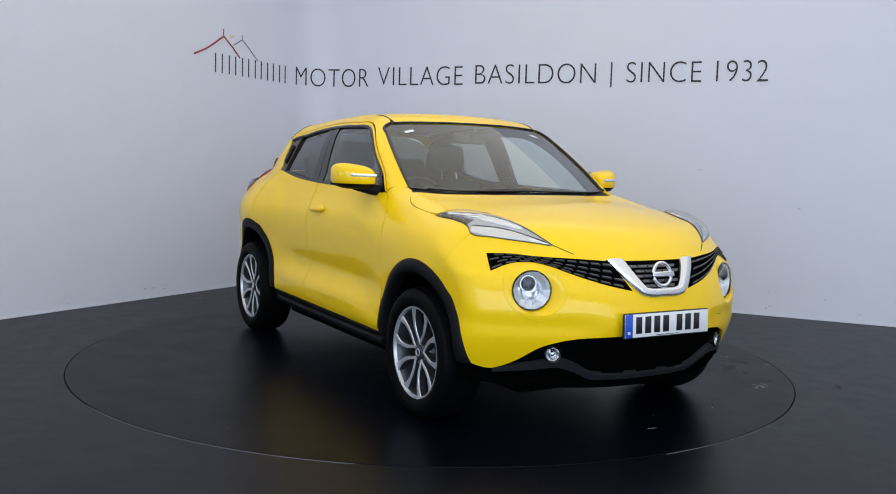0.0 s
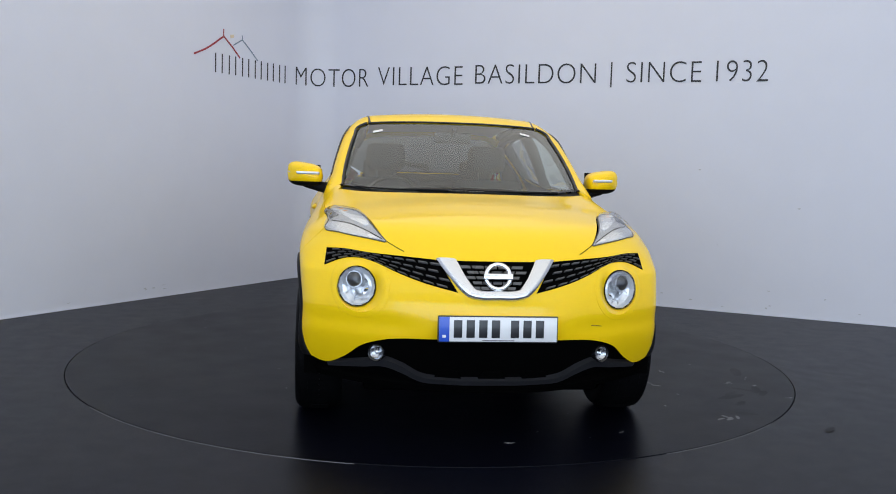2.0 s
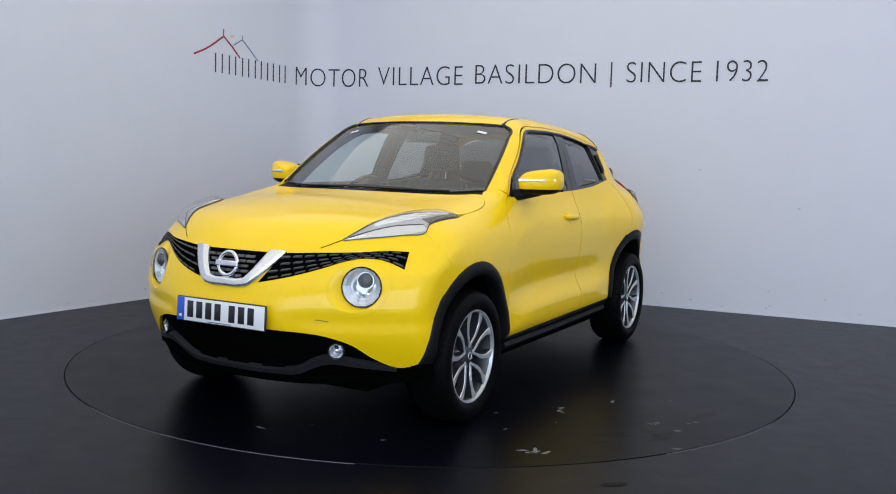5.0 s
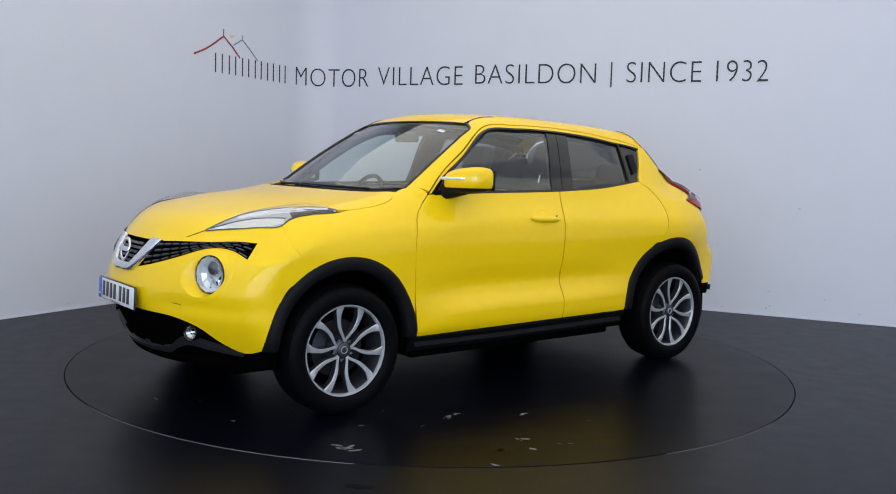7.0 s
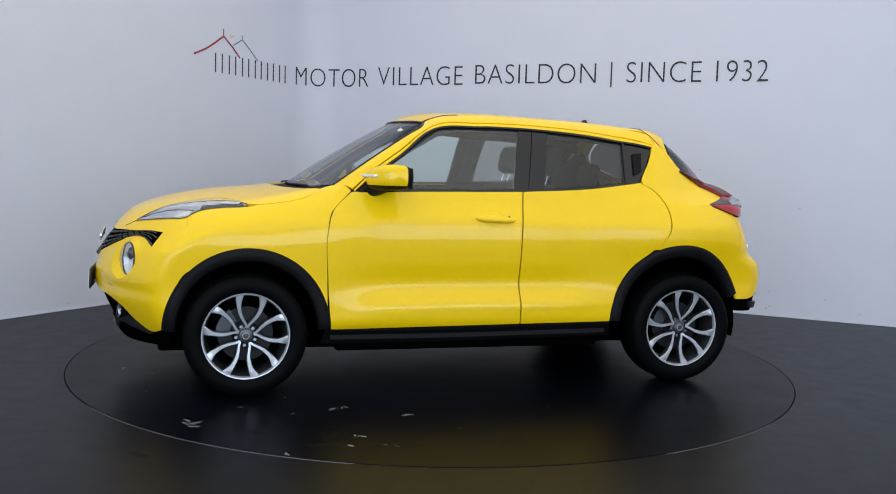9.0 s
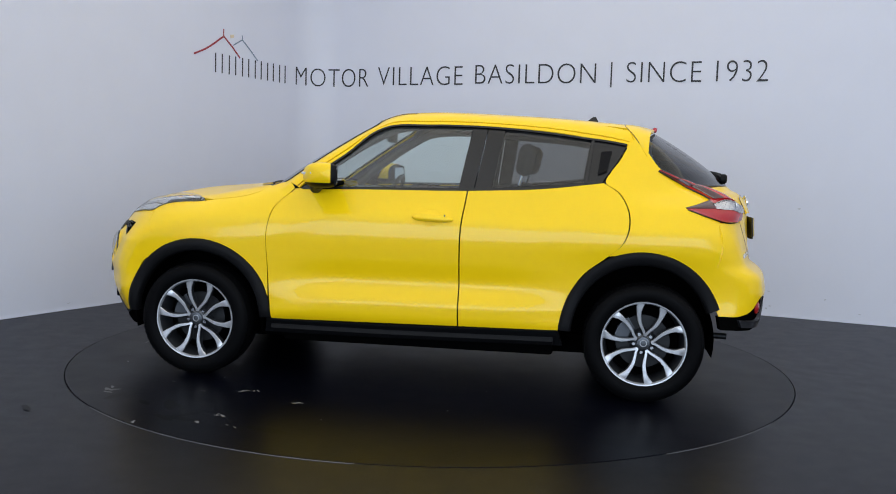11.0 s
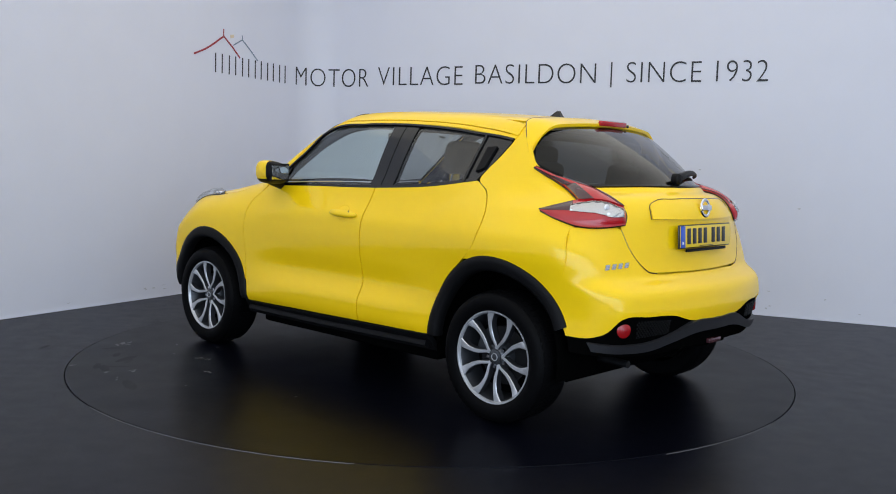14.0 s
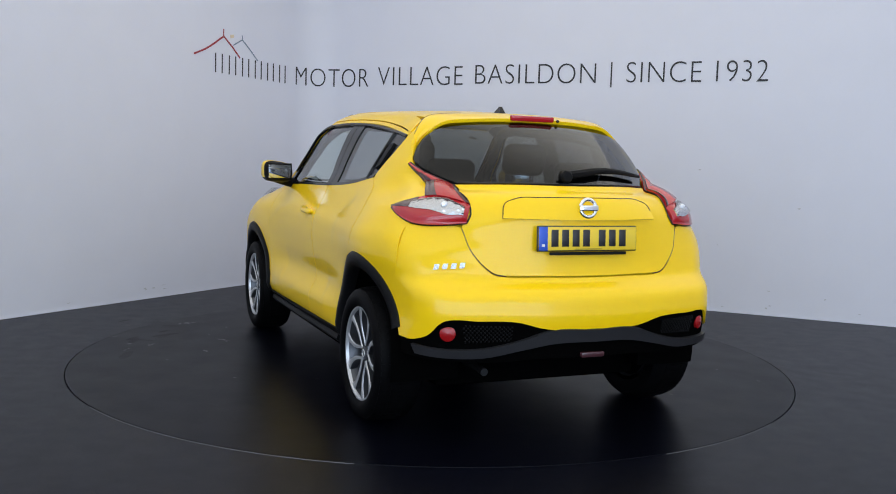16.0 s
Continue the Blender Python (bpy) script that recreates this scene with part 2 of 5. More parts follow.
def field(x, y, z):
    """Below nought inside the body."""
    y = np.abs(y)
    w = (side_w(z) + .036 * np.exp(-((x - 1.25) / .46) ** 2 - ((z - .74) / .21) ** 2)
         + .056 * np.exp(-((x + 1.3) / .42) ** 2 - ((z - .88) / .21) ** 2)
         - .10 * np.clip((-1.0 - x) / .5, 0, 2) ** 2 * np.clip((z - 1.05) / .15, 0, 1)
         - .042 * np.clip((-1.25 - x) / .45, 0, 1.4) ** 1.5 * np.clip((1.15 - z) / .1, 0, 1)
         - .025 * np.exp(-((x + 1.36) / .14) ** 2 - ((z - 1.13) / .06) ** 2)
         + .062 * np.clip((x + .9) / .8, 0, 1) * np.clip((z - 1.18) / .22, 0, 1))
    w = w - .030 * np.exp(-((z - .575) / .095) ** 2) * np.clip((.80 - x) / .35, 0, 1) * np.clip((x + .85) / .35, 0, 1)
    crest = .965 - .11 * np.clip((x - .25) / .5, 0, 1.2) ** 2
    w = w + .006 * np.clip(1 - np.abs(z - crest) / .08, 0, 1) ** 1.5 * np.clip((.85 - x) / .25, 0, 1) * np.clip((x + .55) / .5, 0, 1)
    side = y - w
    scoop = .013 * np.exp(-((z - .545) / .045) ** 2) * np.clip((y - .27) / .16, 0, 1)
    low = np.clip((.90 - z) / .14, 0, 1)
    front = (x - (nose_x(z) - (.60 - .095 * low) * y ** 2.1 - scoop)) * .9
    rear = (tail_x(z) + tail_g(z) * y ** 2 - x) * .95
    deck = z - (deck_z(x) - deck_fall(x) * y ** 2)
    lower = smax(smax(smax(side, front, .16 - .10 * low), rear, .13), deck, np.where(x < 0, .06, .13))
    screen = (x - (.995 - (z - 1.107) * 1.66 + .7 * np.maximum((z - 1.107) * (1.53 - z), 0) - .42 * y ** 2)) / 1.94
    roof = (z - (roof_z(x) - .10 * y ** 2)) * .98
    glass = (glass_x(z) + np.clip(.8 - 1.2 * (z - 1.2), .45, .8) * y ** 2 - x) / 1.7
    cabin = smax(smax(smax(side, roof, .10), screen, .04), glass, .05)
    cabin = smax(cabin, 1.07 - z, .02)
    return np.minimum(lower, cabin)


def project(q, mode, offset=0.0):
    """Moves guessed points onto the body along a family of rays: y, z, sec (round the long axis), nose or tail (round an upright axis)."""
    q = np.array(q, float)
    o, d = q.copy(), np.zeros_like(q)
    if mode == "y":
        o[..., 1] = 0
        d[..., 1] = np.where(q[..., 1] < 0, -1, 1)
    elif mode == "z":
        o[..., 2] = .6
        d[..., 2] = 1
    elif mode == "sec":
        o[..., 1], o[..., 2] = 0, .55
        d = q - o
    else:
        o[..., 0] = 1.0 if mode == "nose" else -1.0
        o[..., 1] = 0
        d = q - o
    d /= np.linalg.norm(d, axis=-1, keepdims=True)
    lo, hi = np.zeros(q.shape[:-1]), np.full(q.shape[:-1], 1.6)
    for _ in range(34):
        mid = (lo + hi) / 2
        s = o + d * mid[..., None]
        out = field(s[..., 0], s[..., 1], s[..., 2]) > 0
        hi, lo = np.where(out, mid, hi), np.where(out, lo, mid)
    s = o + d * lo[..., None]
    return s + slope(s) * offset if offset else s


def slope(s):
    e = 2e-3
    g = np.stack([field(*np.moveaxis(s + e * a, -1, 0)) - field(*np.moveaxis(s - e * a, -1, 0)) for a in np.eye(3)], -1)
    return g / np.maximum(np.linalg.norm(g, axis=-1, keepdims=True), 1e-9)


# ---- the car ----
def mirrored(points):
    """A line over the whole width from its half on the left side, ending at the middle."""
    return [(x, -y, z) for x, y, z in points] + [p for p in reversed(points) if p[1] > 1e-6] if points[-1][1] < 1e-6 else None


def panel(name, bottom, top, left, right, mode, n, m, mat, parent, offset=0.0, depth=.014, keep=None, both=False, label="", warp=None):
    P = project(coons(bottom, top, left, right, n, m), mode, offset)
    if warp:
        P = warp(P)
    k = keep(P) if keep else None
    obs = []
    for flip in ((1, -1) if both else (1,)):
        obs.append(part(name, sheet(P, depth, k, flip), mat, parent, label, 50))
    return obs


def surface_line(points, mode, n, offset=0.0):
    return project(polyline(points, n), mode, offset)


def seam(name, points, mode, n, radius, mat, parent, offset=0.0, both=True):
    """A thin bead that follows the body."""
    q = surface_line(points, mode, n, offset)
    for f in ((1, -1) if both else (1,)):
        part(name, tube(q * (1, f, 1), radius, 6), mat, parent)


def on_side(points):
    """The same places along and up the car, brought onto its flank."""
    return [tuple(q) for q in project(np.array(points, float), "y")]


def on_top(points):
    """Points over the wing brought down onto it; those on the steep nose stay."""
    return [tuple(project(np.array([p], float), "z")[0]) if p[0] < 1.53 else p for p in points]


def xz(points, y=.8):
    return [(x, y, z) for x, z in points]


ARCH = {"front": (1.255, .335, .437, .452), "rear": (-1.247, .345, .443, .473)}


def arch_points(which, a0, a1, n, scale=.965, y=.86):
    cx, cz, rx, rz = ARCH[which]
    return [(cx + rx * scale * math.cos(radians(a0 + (a1 - a0) * i / (n - 1))), y, cz + rz * scale * math.sin(radians(a0 + (a1 - a0) * i / (n - 1)))) for i in range(n)]


def outside_arches(P, scale=.95):
    k = np.ones(P.shape[:2], bool)
    for cx, cz, rx, rz in ARCH.values():
        k &= ((P[..., 0] - cx) / rx) ** 2 + ((P[..., 2] - cz) / rz) ** 2 > scale ** 2
    return k


def clear_of_lamps(P):
    return np.hypot(P[..., 2] - .706, (np.abs(P[..., 1]) - .590) * 1.08) > .112


DOOR_FRONT = [(.818, .345), (.838, .62), (.841, .88), (.815, .976), (.706, 1.086)]
HOOD_SIDE = [(.872, .688, 1.1), (.938, .737, 1.06), (1.02, .756, 1.04), (1.12, .758, 1.03), (1.20, .752, 1.03), (1.256, .733, 1.03), (1.32, .680, 1.03), (1.417, .618, 1.03), (1.824, .472, .9), (1.905, .405, .86)]
LIP = [(1.905, .405, .86), (1.968, .214, .85), (1.992, 0, .85)]
CHIN = [(1.685, .84, .36), (1.735, .72, .335), (1.80, .64, .375), (1.88, .558, .446), (1.935, .494, .474), (2.04, .26, .498), (2.07, 0, .50)]
TAIL_BLACK = [(-1.684, .846, .483), (-1.80, .81, .487), (-1.87, .776, .513), (-1.905, .72, .572), (-1.95, .55, .58), (-1.988, .37, .572), (-2.001, .263, .545), (-2.008, 0, .537)]
GATE_SIDE = [(-1.885, .405, .768), (-1.872, .452, .777), (-1.858, .487, .802), (-1.822, .545, .873), (-1.775, .572, .975), (-1.748, .525, 1.06), (-1.63, .512, 1.125), (-1.57, .525, 1.158)]


def door_crease(P):
    """Low swell along the foot of the doors, with a soft crest."""
    x, z = P[..., 0], P[..., 2]
    crest = np.interp(x, [-.85, -.6, .2, .5, .7, .82], [.50, .485, .482, .470, .44, .42])
    h = np.interp(x, [-.85, -.55, .5, .80], [0, .019, .019, .0])
    d = z - crest
    P[..., 1] += h * np.where(d > 0, np.exp(-(d / .085) ** 2) * .9 + .1 * np.exp(-(d / .02) ** 2), np.exp(-(d / .075) ** 2))
    return P


def haunch_crest(P):
    """Soft ridge that rises over the rear wheel."""
    x, z = P[..., 0], P[..., 2]
    crest = np.interp(x, [-1.5, -1.37, -1.13, -.906, -.80, -.75, -.70], [1.03, 1.052, 1.062, 1.026, .97, .93, .877])
    h = np.interp(x, [-1.55, -1.35, -.92, -.68], [0, .010, .010, 0])
    d = z - crest
    P[..., 1] += h * np.where(d > 0, np.exp(-(d / .05) ** 2), np.exp(-(d / .10) ** 2))
    return P


def build_shell(car):
    # outer skins
    for side, f in (("left", 1), ("right", -1)):
        d = project(coons(xz([DOOR_FRONT[0], (-.251, .36)]), xz([DOOR_FRONT[-1], (-.272, 1.105)]), xz(DOOR_FRONT), xz([(-.251, .36), (-.246, .70), (-.249, .905), (-.272, 1.105)]), 44, 70), "y")
        d = door_crease(d)
        door = part("front_door", sheet(d, .02, None, f), M_PAINT, car, "", 50)
        build_handle(door, f)
        d = project(coons(xz([(-.259, .36), (-.805, .367)]), xz([(-.280, 1.105), (-.70, 1.13), (-1.02, 1.172)]), xz([(-.259, .36), (-.254, .70), (-.257, .905), (-.280, 1.105)]),
                          xz([(-.805, .367), (-.845, .54), (-.93, .68), (-1.05, .78), (-1.125, .85), (-1.152, 1.03), (-1.10, 1.12), (-1.02, 1.172)]), 40, 70), "y")
        d = door_crease(d)
        d = haunch_crest(d)
        part("rear_door", sheet(d, .02, None, f), M_PAINT, car, "", 50)
    arch = [tuple(q) for q in project(np.array(arch_points("front", 172, 62, 14)), "y")]
    crown = on_side([(.713, .8, 1.090)]) + [tuple(q) for q in project(np.array([(.755, .722, 1), (.804, .679, 1), (.874, .6915, 1), (.9365, .7400, 1), (1.02, .7595, 1), (1.12, .7615, 1), (1.20, .7575, 1), (1.27, .761, 1), (1.40, .7465, 1), (1.515, .7395, 1)]), "z")]
    cut = [tuple(q) for q in project(np.array([arch[-1], (1.53, .83, .83), (1.572, .762, .935)]), "nose")]
    back = [tuple(q) for q in project(np.array([arch[0], (.843, .8, .62), (.845, .8, .88), (.8195, .8, .979), (.770, .8, 1.034)]), "y")]
    panel("front_wing", arch, crown + [cut[-1]], back + [crown[0]], cut, "sec", 56, 44, M_PAINT, car, both=True)
    for f in (1, -1):
        line = polyline(cut, 24)
        part("bumper_joint", tube((line - slope(line) * .0105) * (1, f, 1), .010, 8), M_PAINT, car)
    side = [(1.685, .84, .36), (1.655, .85, .50), (1.585, .86, .645), (cut[0][0] + .004, cut[0][1], cut[0][2]), (cut[1][0] + .004, cut[1][1], cut[1][2]), (cut[2][0] + .004, cut[2][1], cut[2][2])]
    top = [side[-1], (1.70, .655, .922), (1.828, .474, .898)] + LIP
    panel("front_bumper", mirrored(CHIN), mirrored(top), [(x, -y, z) for x, y, z in side], side, "nose", 170, 64, M_PAINT, car, keep=clear_of_lamps)
    panel("hood", [(x, -y, z) for x, y, z in HOOD_SIDE], HOOD_SIDE, mirrored([(.872, .688, 1.1), (.935, .62, 1.1), (1.025, .43, 1.1), (1.08, .22, 1.1), (1.10, 0, 1.1)]), mirrored(LIP), "z", 60, 70, M_PAINT, car)
    q = [(-1.060, .86, .787), (-1.255, .87, .80), (-1.42, .87, .765), (-1.55, .86, .672), (-1.605, .86, .62)]
    panel("rear_wing", q, [(-1.155, .60, 1.392), (-1.17, .55, 1.415), (-1.155, .515, 1.437)],
          [q[0]] + [tuple(v) for v in project(np.array([(-1.132, .8, .855), (-1.159, .8, 1.03), (-1.107, .8, 1.123), (-1.030, .8, 1.182)]), "y")] + [(-1.06, .71, 1.235), (-1.10, .67, 1.29), (-1.155, .60, 1.392)],
          [q[-1], (-1.661, .85, .80), (-1.664, .82, .97), (-1.68, .75, 1.01), (-1.60, .65, 1.09), (-1.44, .60, 1.19), (-1.31, .615, 1.262), (-1.24, .57, 1.35), (-1.155, .515, 1.437)], "tail", 46, 70, M_PAINT, car, both=True, warp=haunch_crest)
    side = [(-1.684, .846, .483), (-1.652, .855, .56), (-1.612, .86, .622), (-1.667, .85, .80), (-1.668, .82, .98)]
    top = [(-1.668, .82, .98), (-1.74, .69, .978), (-1.782, .580, .970), (-1.829, .551, .870), (-1.862, .494, .797), (-1.876, .457, .770), (-1.888, .405, .761), (-1.905, .25, .759), (-1.918, 0, .757)]
    panel("rear_bumper", mirrored(TAIL_BLACK), mirrored(top), [(x, -y, z) for x, y, z in side], side, "tail", 130, 46, M_PAINT, car)
    gate = panel("tailgate", mirrored([(-1.885, .405, .768), (-1.90, .25, .766), (-1.916, 0, .764)]), mirrored([(-1.57, .525, 1.158), (-1.70, .30, 1.166), (-1.74, 0, 1.166)]),
                 [(x, -y, z) for x, y, z in GATE_SIDE], GATE_SIDE, "tail", 70, 46, M_PAINT, car)[0]
    panel("gate_lining", mirrored([(-1.885, .405, .768), (-1.90, .25, .766), (-1.916, 0, .764)]), mirrored([(-1.555, .525, 1.172), (-1.67, .30, 1.190), (-1.71, 0, 1.190)]),
          [(x, -y, z) for x, y, z in GATE_SIDE[:-1] + [(-1.555, .525, 1.172)]], GATE_SIDE[:-1] + [(-1.555, .525, 1.172)], "tail", 40, 16, M_CLOTH, car, offset=-.040, depth=0)
    seam("gate_joint", [(-1.888, .400, .7645), (-1.874, .454, .7735), (-1.860, .490, .7995), (-1.8255, .548, .8715), (-1.779, .576, .972)], "tail", 36, .0022, M_SMOKE, gate, -.0004)
    lip = [(-1.83, .40, 1.018), (-1.86, .2, 1.016), (-1.875, 0, 1.016)]
    lip_top = [(-1.80, .375, 1.085), (-1.81, .33, 1.104), (-1.82, .2, 1.112), (-1.83, 0, 1.114)]

    def ledge(P):
        return P + slope(P) * (.003 + .013 * np.linspace(1, 0, P.shape[1]) ** 1.5)[None, :, None]
    panel("gate_lip", mirrored(lip), mirrored(lip_top), [(-1.83, -.40, 1.018), (-1.80, -.375, 1.085)], [(-1.83, .40, 1.018), (-1.80, .375, 1.085)],
          "tail", 60, 12, M_PAINT, gate, depth=.024, warp=ledge)
    # thin dark bead draws the shade line round the raised lip
    part("gate_lip_shade_line", tube(surface_line(mirrored([lip[0]] + lip_top), "tail", 60, .0035), .0022, 6), M_SMOKE, gate)
    # roof and rails
    panel("roof", [(.262, -.505, 1.5), (-.3, -.505, 1.5), (-1.145, -.505, 1.4)], [(.262, .505, 1.5), (-.3, .505, 1.5), (-1.145, .505, 1.4)],
          mirrored([(.262, .505, 1.5), (.33, .25, 1.5), (.352, 0, 1.5)]), mirrored([(-1.145, .505, 1.45), (-1.165, .25, 1.5), (-1.165, 0, 1.5)]), "z", 60, 50, M_PAINT, car)
    mid = on_side([(.703, .777, 1.102), (.60, .705, 1.195), (.43, .635, 1.322), (.18, .553, 1.482), (-.05, .545, 1.492), (-.40, .545, 1.490), (-.95, .565, 1.443), (-1.155, .585, 1.405)])
    rail_top = [(.795, .672, 1.118), (.58, .634, 1.26), (.37, .596, 1.40), (.285, .574, 1.455), (.262, .53, 1.49), (.20, .515, 1.52), (.0, .515, 1.535), (-.3, .515, 1.545), (-.95, .515, 1.53), (-1.155, .515, 1.44)]
    panel("roof_rail", mid, rail_top, [mid[0], rail_top[0]], [mid[-1], rail_top[-1]], "sec", 80, 14, M_PAINT, car, both=True)
    lowf = on_side([(.690, .79, 1.092), (.565, .71, 1.20), (.44, .655, 1.288), (.185, .575, 1.462), (-.05, .565, 1.472), (-.40, .565, 1.470), (-.95, .59, 1.420), (-1.06, .60, 1.403), (-1.15, .597, 1.387)])
    upf = on_side([(.697, .785, 1.098), (.592, .707, 1.194), (.426, .637, 1.317), (.178, .556, 1.476), (-.05, .549, 1.486), (-.40, .549, 1.484), (-.95, .569, 1.437), (-1.06, .582, 1.420), (-1.15, .589, 1.400)])
    panel("door_frame", lowf, upf, [lowf[0], upf[0]], [lowf[-1], upf[-1]], "sec", 80, 5, M_PAINT, car, both=True)
    panel("pillar_lining", mid, rail_top, [mid[0], rail_top[0]], [mid[-1], rail_top[-1]], "sec", 60, 8, M_DARK, car, offset=-.017, depth=0, both=True)
    panel("pillar_lining", lowf, upf, [lowf[0], upf[0]], [lowf[-1], upf[-1]], "sec", 60, 4, M_DARK, car, offset=-.017, depth=0, both=True)
    seam("hood_joint", [(1.83, .473, .898), (1.87, .437, .878), (1.905, .405, .861)], "nose", 12, .0020, M_DARK, car, .0)
    seam("roof_ditch", [(.268, .511, 1.5), (.18, .510, 1.52), (.06, .510, 1.52)], "sec", 24, .0062, M_BLACK, car, -.0026)
    seam("roof_ditch", [(.06, .510, 1.52), (-.3, .510, 1.5), (-1.13, .510, 1.45)], "sec", 50, .0055, M_DARK, car, -.0060)
    root_lo, root_hi = on_side([(-1.10, .6, 1.385), (-1.26, .6, 1.335)]), [(-1.10, .505, 1.47), (-1.26, .505, 1.43)]
    panel("pillar_root", root_lo, root_hi, [root_lo[0], root_hi[0]], [root_lo[-1], root_hi[-1]], "sec", 14, 12, M_PAINT, car, offset=-.006, depth=0, both=True)
    seam("bumper_joint", [(-1.609, .86, .624), (-1.664, .85, .80), (-1.667, .82, .975)], "tail", 30, .012, M_PAINT, car, -.0125)
    # dark inner skin behind the gaps
    for f in (1, -1):
        x, z = np.meshgrid(np.linspace(1.48, -1.48, 62), np.linspace(.27, 1.06, 22), indexing="ij")
        P = project(np.stack([x, np.full_like(x, .8), z], -1), "y", -.028)
        inside = P[..., 1] > .55
        part("inner_skin", sheet(P, 0, outside_arches(P, .90) & inside, f), M_DARK, car)
    for mode, x0, s in (("nose", 1.0, 1), ("tail", -1.0, -1)):
        a, z = np.meshgrid(np.linspace(-1.0, 1.0, 41), np.linspace(.24 if s > 0 else .60, .84 if s > 0 else 1.12, 14), indexing="ij")
        P = project(np.stack([x0 + s * np.cos(a), np.sin(a), z], -1), mode, -.035)
        part("inner_skin", sheet(P, 0, outside_arches(P, .90) & (clear_of_lamps(P) | (s < 0))), M_PAINT if s < 0 else M_DARK, car)
    part("floor_pan", box(-1.50, 1.72, -.56, .56, .19, .30, .02), M_DARK, car)
    part("floor_pan", box(-.78, .78, -.74, .74, .205, .28, .02), M_DARK, car)
    part("bulkhead", box(.92, .96, -.66, .66, .27, 1.04, .005), M_DARK, car)
    for w, (cx, cz, rx, rz) in ARCH.items():
        for f in (1, -1):
            verts, faces = [], []
            for i in range(31):
                a = radians(-12 + 204 * i / 30)
                for y, k in ((.835, .87), (.60, .88), (.50, .86), (.48, .0)):
                    verts.append((cx + rx * k * math.cos(a), f * y, cz + rz * k * math.sin(a)))
            for i in range(30):
                for j in range(3):
                    faces.append([i * 4 + j, i * 4 + j + 1, i * 4 + j + 5, i * 4 + j + 4])
            part("arch_liner", (verts, faces), M_DARK, car)


def build_handle(door, f):
    x, z = np.meshgrid(np.linspace(.02, -.21, 24), np.linspace(.935, .972, 7), indexing="ij")
    s = (x + .095) / .115
    zc = .954 + (z - .9535) * np.sqrt(np.clip(1 - np.abs(s) ** 4, .05, 1)) + .004 * s
    P = project(np.stack([x, np.full_like(x, .8), zc], -1), "y", 0)
    v = (z - .9535) / .0185
    P[..., 1] += .010 + .022 * np.sqrt(np.clip(1 - np.abs(s) ** 3, 0, 1)) * np.sqrt(np.clip(1 - .75 * v ** 2, 0, 1))
    handle = part("door_handle", sheet(P, .03, None, f), M_PAINT, door)
    a = np.linspace(0, 2 * math.pi, 28, endpoint=False)
    rr = np.linspace(0.05, 1, 5)
    A, R = np.meshgrid(np.append(a, 0), rr, indexing="ij")
    C = project(np.stack([-.085 + .058 * R * np.cos(A), np.full_like(A, .8), .953 + .048 * R * np.sin(A)], -1), "y", .0018)
    C[..., 1] -= .010 * np.clip(1 - R ** 2, 0, 1)
    part("handle_recess", sheet(C, .003, None, f), M_PAINT, door)
    if f < 0:
        return
    lock = project(np.array([[-.165, .8, .957]]), "y", .0305)[0]
    v, fc = lathe([(.0001, .002), (.0045, .002), (.0055, 0)], 16, 1)
    part("lock", ([np.array(p) + lock for p in v], fc), M_GREY, handle)


